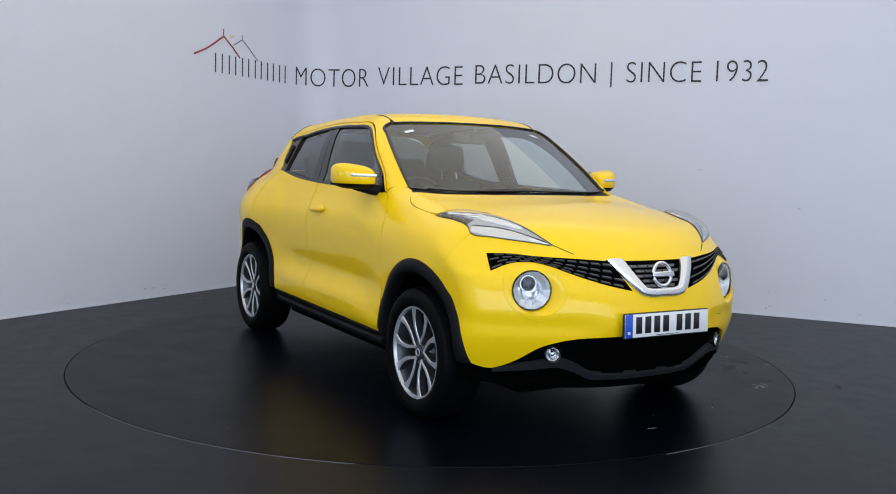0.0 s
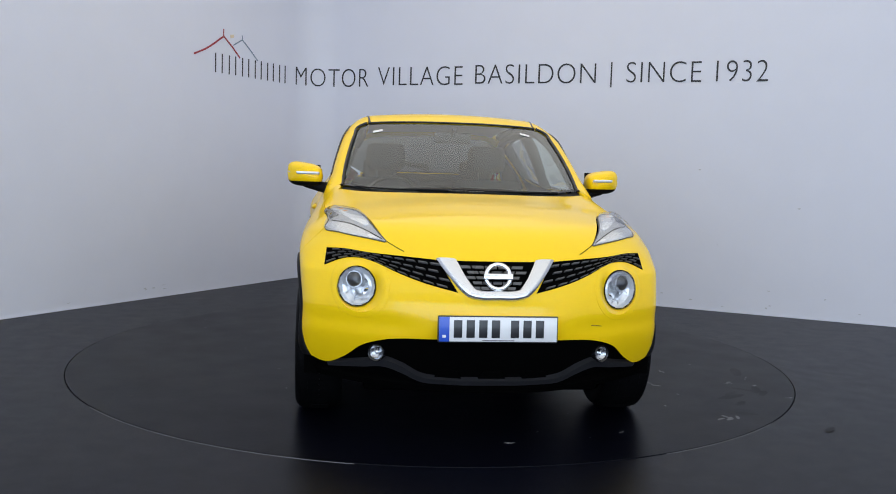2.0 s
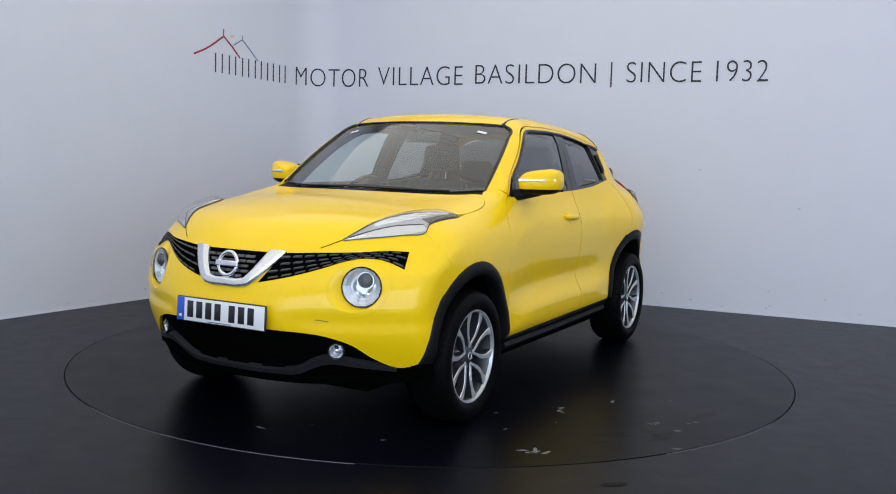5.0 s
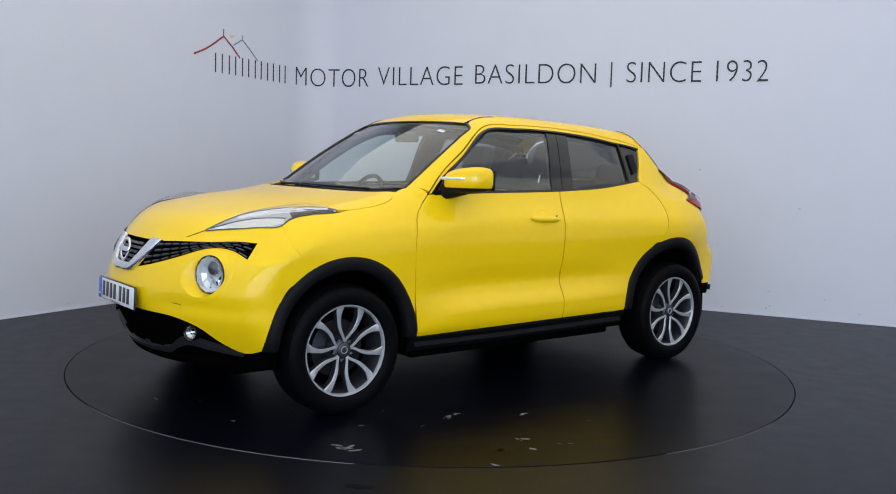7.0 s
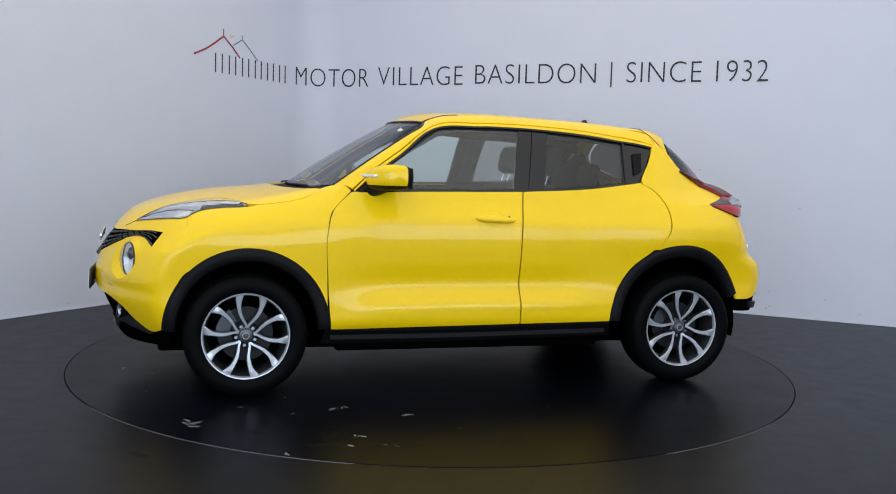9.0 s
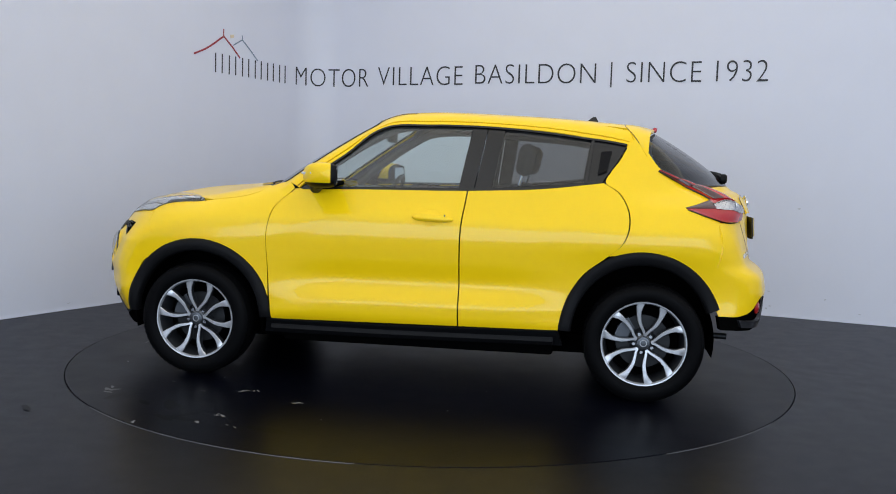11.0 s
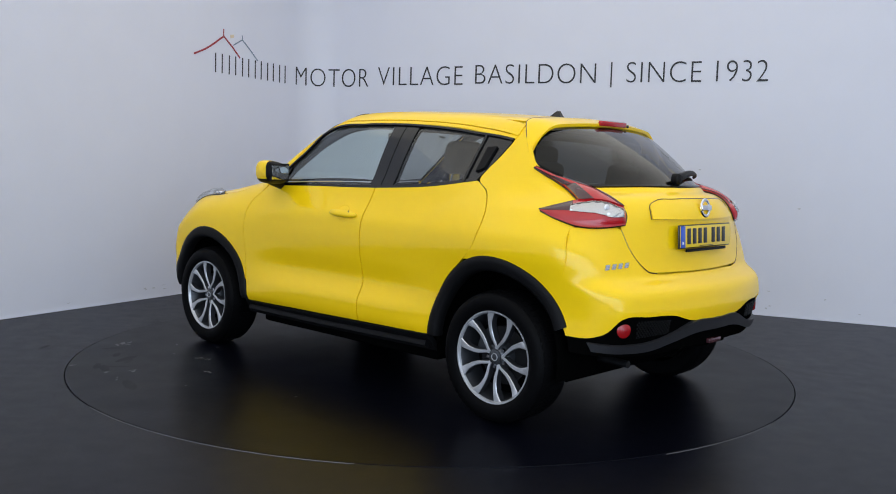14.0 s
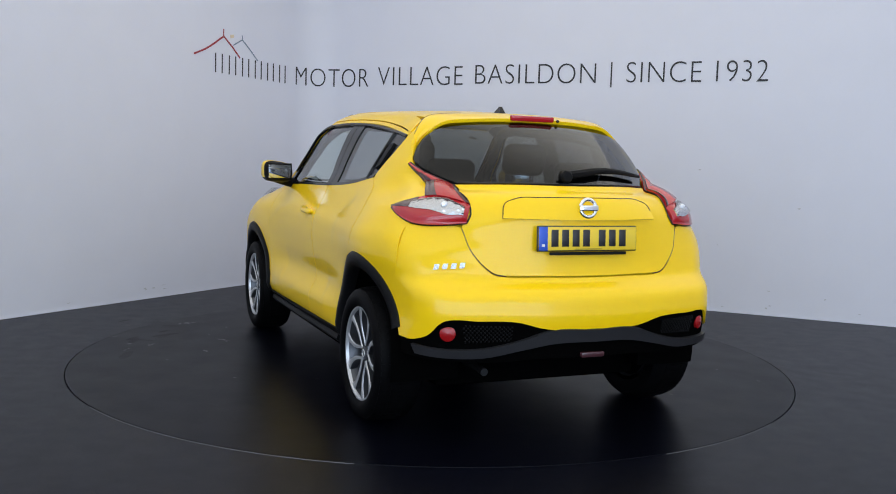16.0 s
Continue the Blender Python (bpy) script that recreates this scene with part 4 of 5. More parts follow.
def build_glass(car):
    fr = [(.603, 1.100), (.535, 1.190), (.42, 1.285), (.195, 1.447)]
    panel("front_window", xz([fr[0], (-.232, 1.118)]), xz([fr[-1], (-.288, 1.453)]), xz(fr), xz([(-.232, 1.118), (-.288, 1.453)]), "y", 24, 18, M_GLASS, car, offset=-.008, depth=0, both=True)
    panel("rear_window", xz([(-.395, 1.128), (-.915, 1.172)]), xz([(-.455, 1.450), (-.948, 1.403)]), xz([(-.395, 1.128), (-.455, 1.450)]), xz([(-.915, 1.172), (-.948, 1.403)]), "y", 20, 16, M_PRIVACY, car,
          offset=-.008, depth=0, both=True)
    panel("pillar_cover", xz([(-.222, 1.110), (-.308, 1.113)]), xz([(-.283, 1.466), (-.366, 1.468)]), xz([(-.222, 1.110), (-.283, 1.466)]), xz([(-.308, 1.113), (-.366, 1.468)]), "y", 8, 16, M_BLACK, car,
          offset=-.003, depth=.03, both=True)
    panel("pillar_cover", xz([(-.313, 1.113), (-.405, 1.12)]), xz([(-.371, 1.468), (-.465, 1.462)]), xz([(-.313, 1.113), (-.371, 1.468)]), xz([(-.405, 1.12), (-.465, 1.462)]), "y", 8, 16, M_BLACK, car,
          offset=-.003, depth=.03, both=True)
    panel("quarter_cover", xz([(-.905, 1.160), (-1.005, 1.176)]), xz([(-.945, 1.412), (-1.142, 1.386)]), xz([(-.905, 1.160), (-.945, 1.412)]), xz([(-1.005, 1.176), (-1.07, 1.262), (-1.142, 1.386)]), "y", 10, 16,
          M_BLACK, car, offset=-.004, depth=.03, both=True)
    panel("belt_trim", xz([(.665, 1.083), (.3, 1.094), (-.27, 1.106), (-.7, 1.131), (-1.01, 1.172)]), xz([(.655, 1.100), (.3, 1.108), (-.27, 1.121), (-.7, 1.148), (-1.02, 1.188)]), xz([(.665, 1.083), (.655, 1.100)]),
          xz([(-1.01, 1.172), (-1.02, 1.188)]), "y", 50, 4, M_BLACK, car, offset=.001, depth=.02, both=True)
    panel("door_top_lining", xz([(.70, .98), (-.27, 1.0), (-.7, 1.02), (-1.03, 1.05)]), xz([(.665, 1.090), (.3, 1.098), (-.27, 1.110), (-.7, 1.136), (-1.02, 1.177)]), xz([(.70, .98), (.665, 1.090)]), xz([(-1.03, 1.05), (-1.02, 1.177)]),
          "y", 40, 6, M_DASH, car, offset=-.030, depth=0, both=True)
    panel("mirror_base", xz([(.672, 1.084), (.595, 1.092)]), xz([(.560, 1.192), (.530, 1.196)]), xz([(.672, 1.084), (.560, 1.192)]), xz([(.595, 1.092), (.530, 1.196)]), "y", 8, 8, M_BLACK, car, offset=.001, depth=.02, both=True)
    top = on_side([(.59, .70, 1.172), (.44, .66, 1.279), (.19, .575, 1.452), (-.05, .565, 1.463), (-.40, .565, 1.460), (-.95, .59, 1.410), (-1.14, .60, 1.383)])
    seam("window_seal", top, "sec", 60, .0095, M_BLACK, car, .0)
    seam("window_seal", [(-.925, .70, 1.165), (-.955, .60, 1.405)], "y", 16, .008, M_BLACK, car, .0)
    # small grip in the rear quarter cover
    for f in (1, -1):
        P = project(coons(xz([(-.985, 1.215), (-1.035, 1.235)]), xz([(-1.0, 1.34), (-1.06, 1.345)]), xz([(-.985, 1.215), (-1.0, 1.34)]), xz([(-1.035, 1.235), (-1.06, 1.345)]), 8, 10), "y", .008)
        part("rear_door_handle", sheet(P, .012, None, f), M_CLAD, car)
    base = [(.805, .665, 1.11), (.93, .45, 1.1), (.985, .22, 1.1), (1.0, 0, 1.1)]
    topw = [(.285, .570, 1.45), (.275, .51, 1.49), (.33, .25, 1.5), (.352, 0, 1.5)]
    side = [base[0], (.60, .632, 1.25), topw[0]]
    panel("windscreen", mirrored(base), mirrored(topw), [(x, -y, z) for x, y, z in side], side, "z", 50, 30, M_GLASS, car, offset=-.006, depth=0)
    for f in (1, -1):
        part("screen_seal", tube(surface_line([(.80, .670, 1.115), (.58, .633, 1.26), (.37, .594, 1.40), (.285, .572, 1.455), (.264, .528, 1.488)], "sec", 40, -.002) * (1, f, 1), .0085, 6), M_BLACK, car)
    part("screen_seal", tube(surface_line(mirrored([(.268, .515, 1.48), (.33, .25, 1.5), (.352, 0, 1.5)]), "z", 40, -.002), .006, 6), M_BLACK, car)
    hood_end = [(.878, .680, 1.1), (.94, .612, 1.1), (1.03, .43, 1.1), (1.085, .22, 1.1), (1.105, 0, 1.1)]
    panel("cowl", mirrored(base), mirrored(hood_end), [(x, -y, z) for x, y, z in (base[0], hood_end[0])], [base[0], hood_end[0]], "z", 50, 6, M_CLAD, car, offset=-.012, depth=.03)
    band = [(.782, .652, 1.125), (.905, .45, 1.14), (.952, .22, 1.14), (.966, 0, 1.14)]
    panel("screen_border", mirrored(base), mirrored(band), [(x, -y, z) for x, y, z in (base[0], band[0])], [base[0], band[0]], "z", 50, 4, M_BLACK, car, offset=-.0045, depth=0)
    # wipers
    for y0, y1 in ((.52, -.12), (-.10, -.60)):
        q = project(polyline([(1.012 - .34 * y0 ** 2, y0, 1.12), (1.008 - .32 * ((y0 + y1) / 2) ** 2, (y0 + y1) / 2, 1.13), (.990 - .36 * y1 ** 2, y1, 1.14)], 20), "z", .002)
        part("wiper", tube(q, [.0065 - .003 * i / 19 for i in range(20)], 6), M_CLAD, car)
    lowg = [(-1.578, .520, 1.168), (-1.69, .30, 1.174), (-1.73, 0, 1.175)]
    upg = [(-1.30, .628, 1.272), (-1.27, .575, 1.345), (-1.26, .47, 1.415), (-1.27, .31, 1.452), (-1.29, 0, 1.474)]
    side = [lowg[0], (-1.45, .58, 1.208), upg[0]]
    panel("rear_screen", mirrored(lowg), mirrored(upg), [(x, -y, z) for x, y, z in side], side, "tail", 60, 24, M_REARGLASS, car, offset=-.005, depth=0)
    part("rear_screen_seal", tube(surface_line(mirrored(lowg), "tail", 50, -.003), .007, 6), M_BLACK, car)
    piv = project(np.array([[-1.67, .035, 1.195]]), "tail", .02)[0]
    q = project(polyline([(-1.67, .045, 1.198), (-1.58, -.16, 1.226), (-1.46, -.42, 1.206)], 16), "tail", .020)
    rw = part("rear_wiper", tube(q, [.022 - .014 * i / 15 for i in range(16)], 8), M_CLAD, car)
    v, fc = lathe([(.030, -.02), (.030, .008), (.022, .018), (.0001, .02)], 20, 0)
    part("pivot_cap", ([np.array(p) * (-1, 1, 1) + piv for p in v], fc), M_CLAD, rw)
    # stickers at the head of the screen
    for y in (.405, -.49):
        P = project(coons([(.392, y, 1.4), (.392, y + .058, 1.4)], [(.370, y, 1.4), (.370, y + .058, 1.4)], [(.392, y, 1.4), (.370, y, 1.4)], [(.392, y + .058, 1.4), (.370, y + .058, 1.4)], 5, 3), "z", -.002)
        part("sticker", sheet(P, .001), M_WHITE, car)


MIRROR_Y = .882


def build_mirror(car, f):
    verts, faces = [], []
    n, m = 32, 48
    for i in range(n + 1):
        u = -1 + 2 * i / n
        for j in range(m):
            a = 2 * math.pi * j / m
            r = (1 - abs(u) ** 3.2) ** (1 / 3.2) if abs(u) < 1 else 0
            cx = math.copysign(abs(math.cos(a)) ** .75, math.cos(a))
            cz = math.copysign(abs(math.sin(a)) ** .75, math.sin(a))
            x = .525 + .105 * r * cx * (1.0 if cx < 0 else 1.0 - .25 * (u > 0) * u) - .03 * u
            z = 1.166 + (.069 + .004 * u) * r * cz + .010 * u
            verts.append((x, f * (MIRROR_Y + .104 * u), z))
    for i in range(n):
        for j in range(m):
            faces.append([i * m + j, i * m + (j + 1) % m, (i + 1) * m + (j + 1) % m, (i + 1) * m + j])

    lean = Vector((1, .278 * f, 0))

    def shell(*planes):
        bm = bmesh.new()
        vs = [bm.verts.new(v) for v in verts]
        for fc in faces:
            bm.faces.new([vs[i] for i in fc])
        for co, away in planes:
            bmesh.ops.bisect_plane(bm, geom=bm.verts[:] + bm.edges[:] + bm.faces[:], plane_co=co, plane_no=away, clear_outer=True)
        return bm
    waist, front_cut, back_cut = (0, 0, 1.128), (.474, f * MIRROR_Y, 0), (.434, f * MIRROR_Y, 0)
    mir = part("door_mirror", shell((waist, (0, 0, -1)), (front_cut, -lean)), M_PAINT, car, "body-coloured door mirror")
    part("lower_shell", shell((waist, (0, 0, 1)), (front_cut, -lean)), M_CLAD, mir)
    part("rear_rim", shell((front_cut, lean), (back_cut, -lean)), M_CLAD, mir)
    q = [(.628 - .010 * (y - .86) * 10 - .03 * ((y - MIRROR_Y) / .104), f * y, 1.176) for y in np.linspace(.800, .917, 12)]
    q += [(.60 - .9 * (y - .917), f * y, 1.180) for y in np.linspace(.927, .970, 6)]
    part("indicator", tube(q, .0085, 8), M_LAMP, mir, "clear indicator strip")
    part("mirror_arm", tube([(.60, f * .74, 1.09), (.57, f * .80, 1.10), (.54, f * .88, 1.118)], [.034, .030, .026], 12), M_CLAD, mir)
    bm = box(-.003, .003, -.078, .078, -.042, .042, .002)
    bmesh.ops.bevel(bm, geom=[e for e in bm.edges if abs(e.verts[0].co.x - e.verts[1].co.x) > .003], offset=.02, segments=4, affect="EDGES")
    bmesh.ops.transform(bm, matrix=pose(.438, f * MIRROR_Y, 1.168, 0, 0, f * 15), verts=bm.verts)
    part("mirror_glass", bm, M_MIRROR, mir)
    bm = box(-.006, .006, -.090, .090, -.054, .054, .003)
    bmesh.ops.bevel(bm, geom=[e for e in bm.edges if abs(e.verts[0].co.x - e.verts[1].co.x) > .003], offset=.024, segments=4, affect="EDGES")
    bmesh.ops.transform(bm, matrix=pose(.446, f * MIRROR_Y, 1.168, 0, 0, f * 15), verts=bm.verts)
    part("mirror_bezel", bm, M_CLAD, mir)


def build_tail(car):
    for f in (1, -1):
        notch = [(-1.310, .646, 1.245), (-1.37, .640, 1.213), (-1.438, .637, 1.180), (-1.52, .645, 1.138), (-1.60, .675, 1.094)]
        inner = [(-1.318, .640, 1.252), (-1.432, .606, 1.205), (-1.60, .540, 1.140), (-1.745, .524, 1.072)]
        P = project(coons(notch, inner, [notch[0], inner[0]], [notch[-1], inner[-1]], 40, 14), "tail", .004)
        u, v = np.linspace(0, 1, 40)[:, None], np.linspace(0, 1, 14)[None, :]
        arm = P + slope(P) * ((.006 + .026 * np.clip(u * 1.6, 0, 1)) * np.sin(np.pi * np.clip(v, .08, .92)) ** .6)[..., None]
        lamp = part("tail_lamp", sheet(arm, .022, None, f), M_RED, car, "red and clear boomerang tail lamp")
        # smoked borders of the upper arm
        for c0, c1 in ((0, 5), (12, 14)):
            rim = arm[:, c0:c1] + slope(P)[:, c0:c1] * .0022
            part("smoked_flank", sheet(rim, .006, None, f), M_SMOKE, lamp, "smoked dark lens")
        low = [(-1.470, .795, 1.044), (-1.58, .795, 1.008), (-1.655, .760, .984), (-1.735, .650, .980), (-1.778, .552, .992)]
        top = [(-1.462, .795, 1.052), (-1.55, .735, 1.078), (-1.602, .673, 1.095), (-1.69, .590, 1.096), (-1.750, .522, 1.066)]
        C = coons(low, top, [low[0], top[0]], [low[-1], top[-1]], 44, 18)
        P = project(C, "tail", .003)
        u, v = np.linspace(0, 1, 44)[:, None], np.linspace(0, 1, 18)[None, :]
        swell = (.004 + .028 * np.clip(u * 1.5, 0, 1) ** .8) * np.sin(np.pi * np.clip(v, .07, .93)) ** .5 * np.clip((1.04 - u) / .10, .25, 1)
        pod = P + slope(P) * swell[..., None]
        part("red_lens", sheet(pod, .030, None, f), M_RED, lamp)
        part("smoked_tip", sheet(pod[:18, 9:] + slope(P)[:18, 9:] * .002, .006, None, f), M_SMOKE, lamp, "smoked dark lens")
        # clear blade over the red that swells to a crystal towards the middle of the car
        lo_row = np.interp(np.linspace(0, 1, 44), [0, .35, .62, .8, 1], [.50, .50, .43, .30, .36])
        hi_row = np.interp(np.linspace(0, 1, 44), [0, .35, .6, .8, 1], [.72, .74, .84, .82, .70])
        w = lo_row[:, None] + (hi_row - lo_row)[:, None] * np.linspace(0, 1, 10)[None, :]
        i0 = np.clip((w * 17).astype(int), 0, 16)
        fr = (w * 17 - i0)[..., None]
        rows = np.arange(44)[:, None]
        bowl = (pod[rows, i0] * (1 - fr) + pod[rows, i0 + 1] * fr)[16:42]
        nrm = slope(P)[rows, i0][16:42]
        i, j = np.indices(bowl.shape[:2])
        part("silver_bowl", sheet(bowl + nrm * (.0025 + .0026 * ((i // 2 + j // 2) % 2))[..., None], .008, None, f), M_BOWL, lamp, "", 4)
        part("clear_lens", sheet(bowl + nrm * .0085, .010, None, f), M_LENS, lamp)
        part("blade_line", sheet(bowl[:, 8:] + nrm[:, 8:] * .006, .004, None, f), M_SMOKE, lamp)
        c = bowl[16, 5] * (1, f, 1)
        cup = lathe([(.019, .0), (.016, .007), (.009, .010), (.0001, .0105)], 18, 0)
        part("bulb_cup", ([np.array(p) * (-1, 1, 1) + c for p in cup[0]], cup[1]), M_LAMP, lamp)
        for line in (notch, top[:3], low, inner + [(-1.772, .530, 1.03), low[-1]]):
            part("lamp_edge", tube(project(polyline(line, 26), "tail", .004) * (1, f, 1), .0042, 6), M_BLACK, lamp)
        # plain bright marks in place of the model name
    P0 = project(polyline([(-1.79, .715, .802), (-1.83, .565, .812)], 9), "tail", .004)
    badge = new("model_badge")
    badge.parent = car
    for i in range(4):
        a, b = P0[2 * i], P0[2 * i + 1] * .8 + P0[2 * i + 2] * .2
        verts = [a + (0, 0, -.012), b + (0, 0, -.012), b + (0, 0, .012) + (b - a) * .25, a + (0, 0, .012) + (b - a) * .25]
        verts += [v + np.array((-.006, .003, 0)) for v in verts]
        part("badge_bar", (verts, [[0, 1, 2, 3], [4, 5, 6, 7], [0, 1, 5, 4], [1, 2, 6, 5], [2, 3, 7, 6], [3, 0, 4, 7]]), M_SILVER, badge)
    emblem(car, (-1.882, 0, 1.070), Vector((-1, 0, .12)), .040)
    # spoiler over the rear screen
    shoulder = float(project(np.array([[-1.135, .5, 1.4]]), "z", .002)[0][2])
    ys = np.linspace(-.622, .622, 57)
    verts, faces = [], []
    for y in ys:
        a = abs(y)
        edge = np.clip((a - .40) / .222, 0, 1) ** 2.5
        top = project(np.array([[-1.135, y, 1.4]]), "z", .002)[0] if a < .50 else project(np.array([[-1.135 - .95 * (a - .5), y, shoulder - (a - .5) * 1.32]]), "sec", .003)[0]
        lx, lz = -1.327 + .24 * a * a - edge * .025, 1.489 - .11 * a * a - edge * .165
        mid = (top * .5 + np.array((lx, y, lz)) * .5) + np.array((0, 0, .008 * (1 - edge)))
        und = np.array((lx + .045 * (1 - edge) + .012, y * .985, lz - .026 * (1 - edge) - .006))
        row = [top, top * .75 + np.array((lx, y, lz)) * .25 + np.array((0, 0, .006 * (1 - edge))), mid, np.array((lx + .02, y, lz + .007)), np.array((lx, y, lz)), np.array((lx + .006, y, lz - .016)), und, und + np.array((.03, 0, 0)), top + np.array((.01, 0, -.035))]
        verts += row
    k = 9
    for i in range(len(ys) - 1):
        for j in range(k):
            faces.append([i * k + j, i * k + (j + 1) % k, (i + 1) * k + (j + 1) % k, (i + 1) * k + j])
    faces += [list(range(k)), list(range((len(ys) - 1) * k, len(ys) * k))]
    sp = part("roof_spoiler", (verts, faces), M_PAINT, car, "", 40)
    front = np.array([verts[i * k] for i in range(len(ys))])
    for edge_line in (front[2:15], front[-15:-2]):
        part("spoiler_joint", tube(edge_line + (.001, 0, -.0006), .0022, 6), M_SMOKE, sp)
    bl = box(-.012, .012, -.122, .122, -.014, .014, .006)
    bmesh.ops.transform(bl, matrix=pose(-1.325, 0, 1.491, 0, -12, 0), verts=bl.verts)
    part("brake_light", bl, M_RED, sp, "red high-level brake light")
    v, fc = lathe([(.008, -.004), (.007, .004), (.0001, .006)], 14, 0)
    part("washer_jet", ([np.array(p) * (-1, 1, 1) + (-1.325, -.150, 1.485) for p in v], fc), M_BLACK, sp)
    fin = [(-.905, .0), (-.955, .052), (-.972, .050), (-.99, .0)]
    base = float(roof_z(-.95))
    fin = [(x, z * .72) for x, z in fin]
    verts = []
    for s in (-1, 1):
        for i, (x, z) in enumerate(fin):
            verts.append((x, s * (.018 if z < .01 else .005), base - .004 + z))
    part("aerial_fin", (verts, [[0, 1, 2, 3], [4, 5, 6, 7], [0, 1, 5, 4], [1, 2, 6, 5], [2, 3, 7, 6], [3, 0, 4, 7]]), M_BLACK, car)


PETAL = curve([.038, .055, .08, .11, .14, .18, .222], [1.5, 7, 16, 21, 21.5, 19.5, 15.5])


def build_wheel(car, x, f, spin):
    wheel = new("wheel")
    wheel.parent = car
    wheel.matrix_local = pose(x, f * .765, .322, 0, 0, 0 if f > 0 else 180)
    t = [(.226, .098), (.236, .108), (.255, .116), (.285, .117), (.304, .108), (.314, .096), (.320, .080), (.3225, .05), (.3225, .002), (.315, .001), (.315, -.001), (.3225, -.002), (.3225, -.05), (.318, -.085), (.30, -.11), (.26, -.115), (.226, -.10)]
    tyre = part("tyre", lathe(t, 72), M_RUBBER, wheel, "black rubber tyre")
    # shoulder blocks
    verts, faces = [], []
    for i in range(60):
        a = 2 * math.pi * i / 60
        for y0, y1, r0, r1 in ((.055, .098, .3225, .3135), (-.045, .045, .3232, .3232)):
            b = len(verts)
            for da, y, r in ((-.038, y0, r0), (.030, y0, r0), (.030, y1, r1), (-.038, y1, r1)):
                for h in (-.002, .0016):
                    verts.append(((r + h) * math.cos(a + da), y, (r + h) * math.sin(a + da)))
            faces += [[b + 1, b + 3, b + 5, b + 7], [b, b + 2, b + 3, b + 1], [b + 2, b + 4, b + 5, b + 3], [b + 4, b + 6, b + 7, b + 5], [b + 6, b, b + 1, b + 7]]
    part("tread", (verts, faces), M_RUBBER, tyre)["kind"] = "stuff"
    rim = part("rim", lathe([(.230, .100), (.222, .096), (.215, .085), (.205, .03), (.195, -.06), (.205, -.10)], 72), M_GREY, wheel, "two-tone five petal alloy rim")
    part("rim_edge", lathe([(.2295, .0985), (.2275, .1035), (.2210, .1025), (.2175, .0960), (.2150, .088)], 72), M_ALLOY, rim)
    for k in range(5):
        for s in (-1, 1):
            rows = []
            for i in range(13):
                u = i / 12
                r = .040 + u * .180
                ang = radians(90 + 72 * k + spin) + s * radians(float(PETAL(r)))
                w = .014 + .013 * u + .020 * max(0, u - .72) / .28
                h = .072 + .020 * u ** .8
                rows.append((r, ang, w, h))
            face, body = [], []
            for r, ang, w, h in rows:
                c, sn = math.cos(ang), math.sin(ang)
                for q, d in ((-1, 0), (-.72, .004), (.72, .004), (1, 0)):
                    px, pz = r * c - q * w / 2 * sn, r * sn + q * w / 2 * c
                    face.append((px, h + d, pz))
                for q, d in ((-1.0, 0), (-1.0, -.035), (1.0, -.035), (1.0, 0)):
                    px, pz = r * c - q * w / 2 * sn, r * sn + q * w / 2 * c
                    body.append((px, h + d, pz))
            quads = [[i * 4 + j, i * 4 + j + 1, i * 4 + j + 5, i * 4 + j + 4] for i in range(12) for j in range(3)]
            sp = part("spoke", (body, quads), M_GREY, rim)
            sp2 = (face, quads)
            part("spoke_face", sp2, M_ALLOY, rim)
        a = radians(90 + 72 * k + 36 + spin)
        v, fc = lathe([(.013, .03), (.012, .062), (.009, .070), (.0001, .070)], 6)
        part("wheel_nut", ([np.array(p) + (.052 * math.cos(a), 0, .052 * math.sin(a)) for p in v], fc), M_CHROME, rim)
    part("hub", lathe([(.075, .0), (.066, .045), (.045, .066), (.036, .072)], 40), M_GREY, rim)
    part("centre_cap", lathe([(.036, .070), (.034, .079), (.028, .081), (.0001, .082)], 32), M_GREY, rim)
    part("cap_ring", lathe([(.020, .081), (.0185, .0845), (.0160, .0845), (.0145, .081)], 28), M_ALLOY, rim)
    part("brake_disc", lathe([(.06, .01), (.145, .01), (.145, -.012), (.06, -.012)], 48), M_BRAKE, wheel)
    part("hub_back", lathe([(.0001, -.02), (.19, -.02), (.195, -.08), (.0001, -.08)], 40), M_DARK, wheel)
    v, fc = lathe([(.085, .03), (.155, .03), (.155, -.03), (.085, -.03), (.085, .03)], 60, 1, .16)
    part("caliper", (v, fc), M_GREY, wheel)


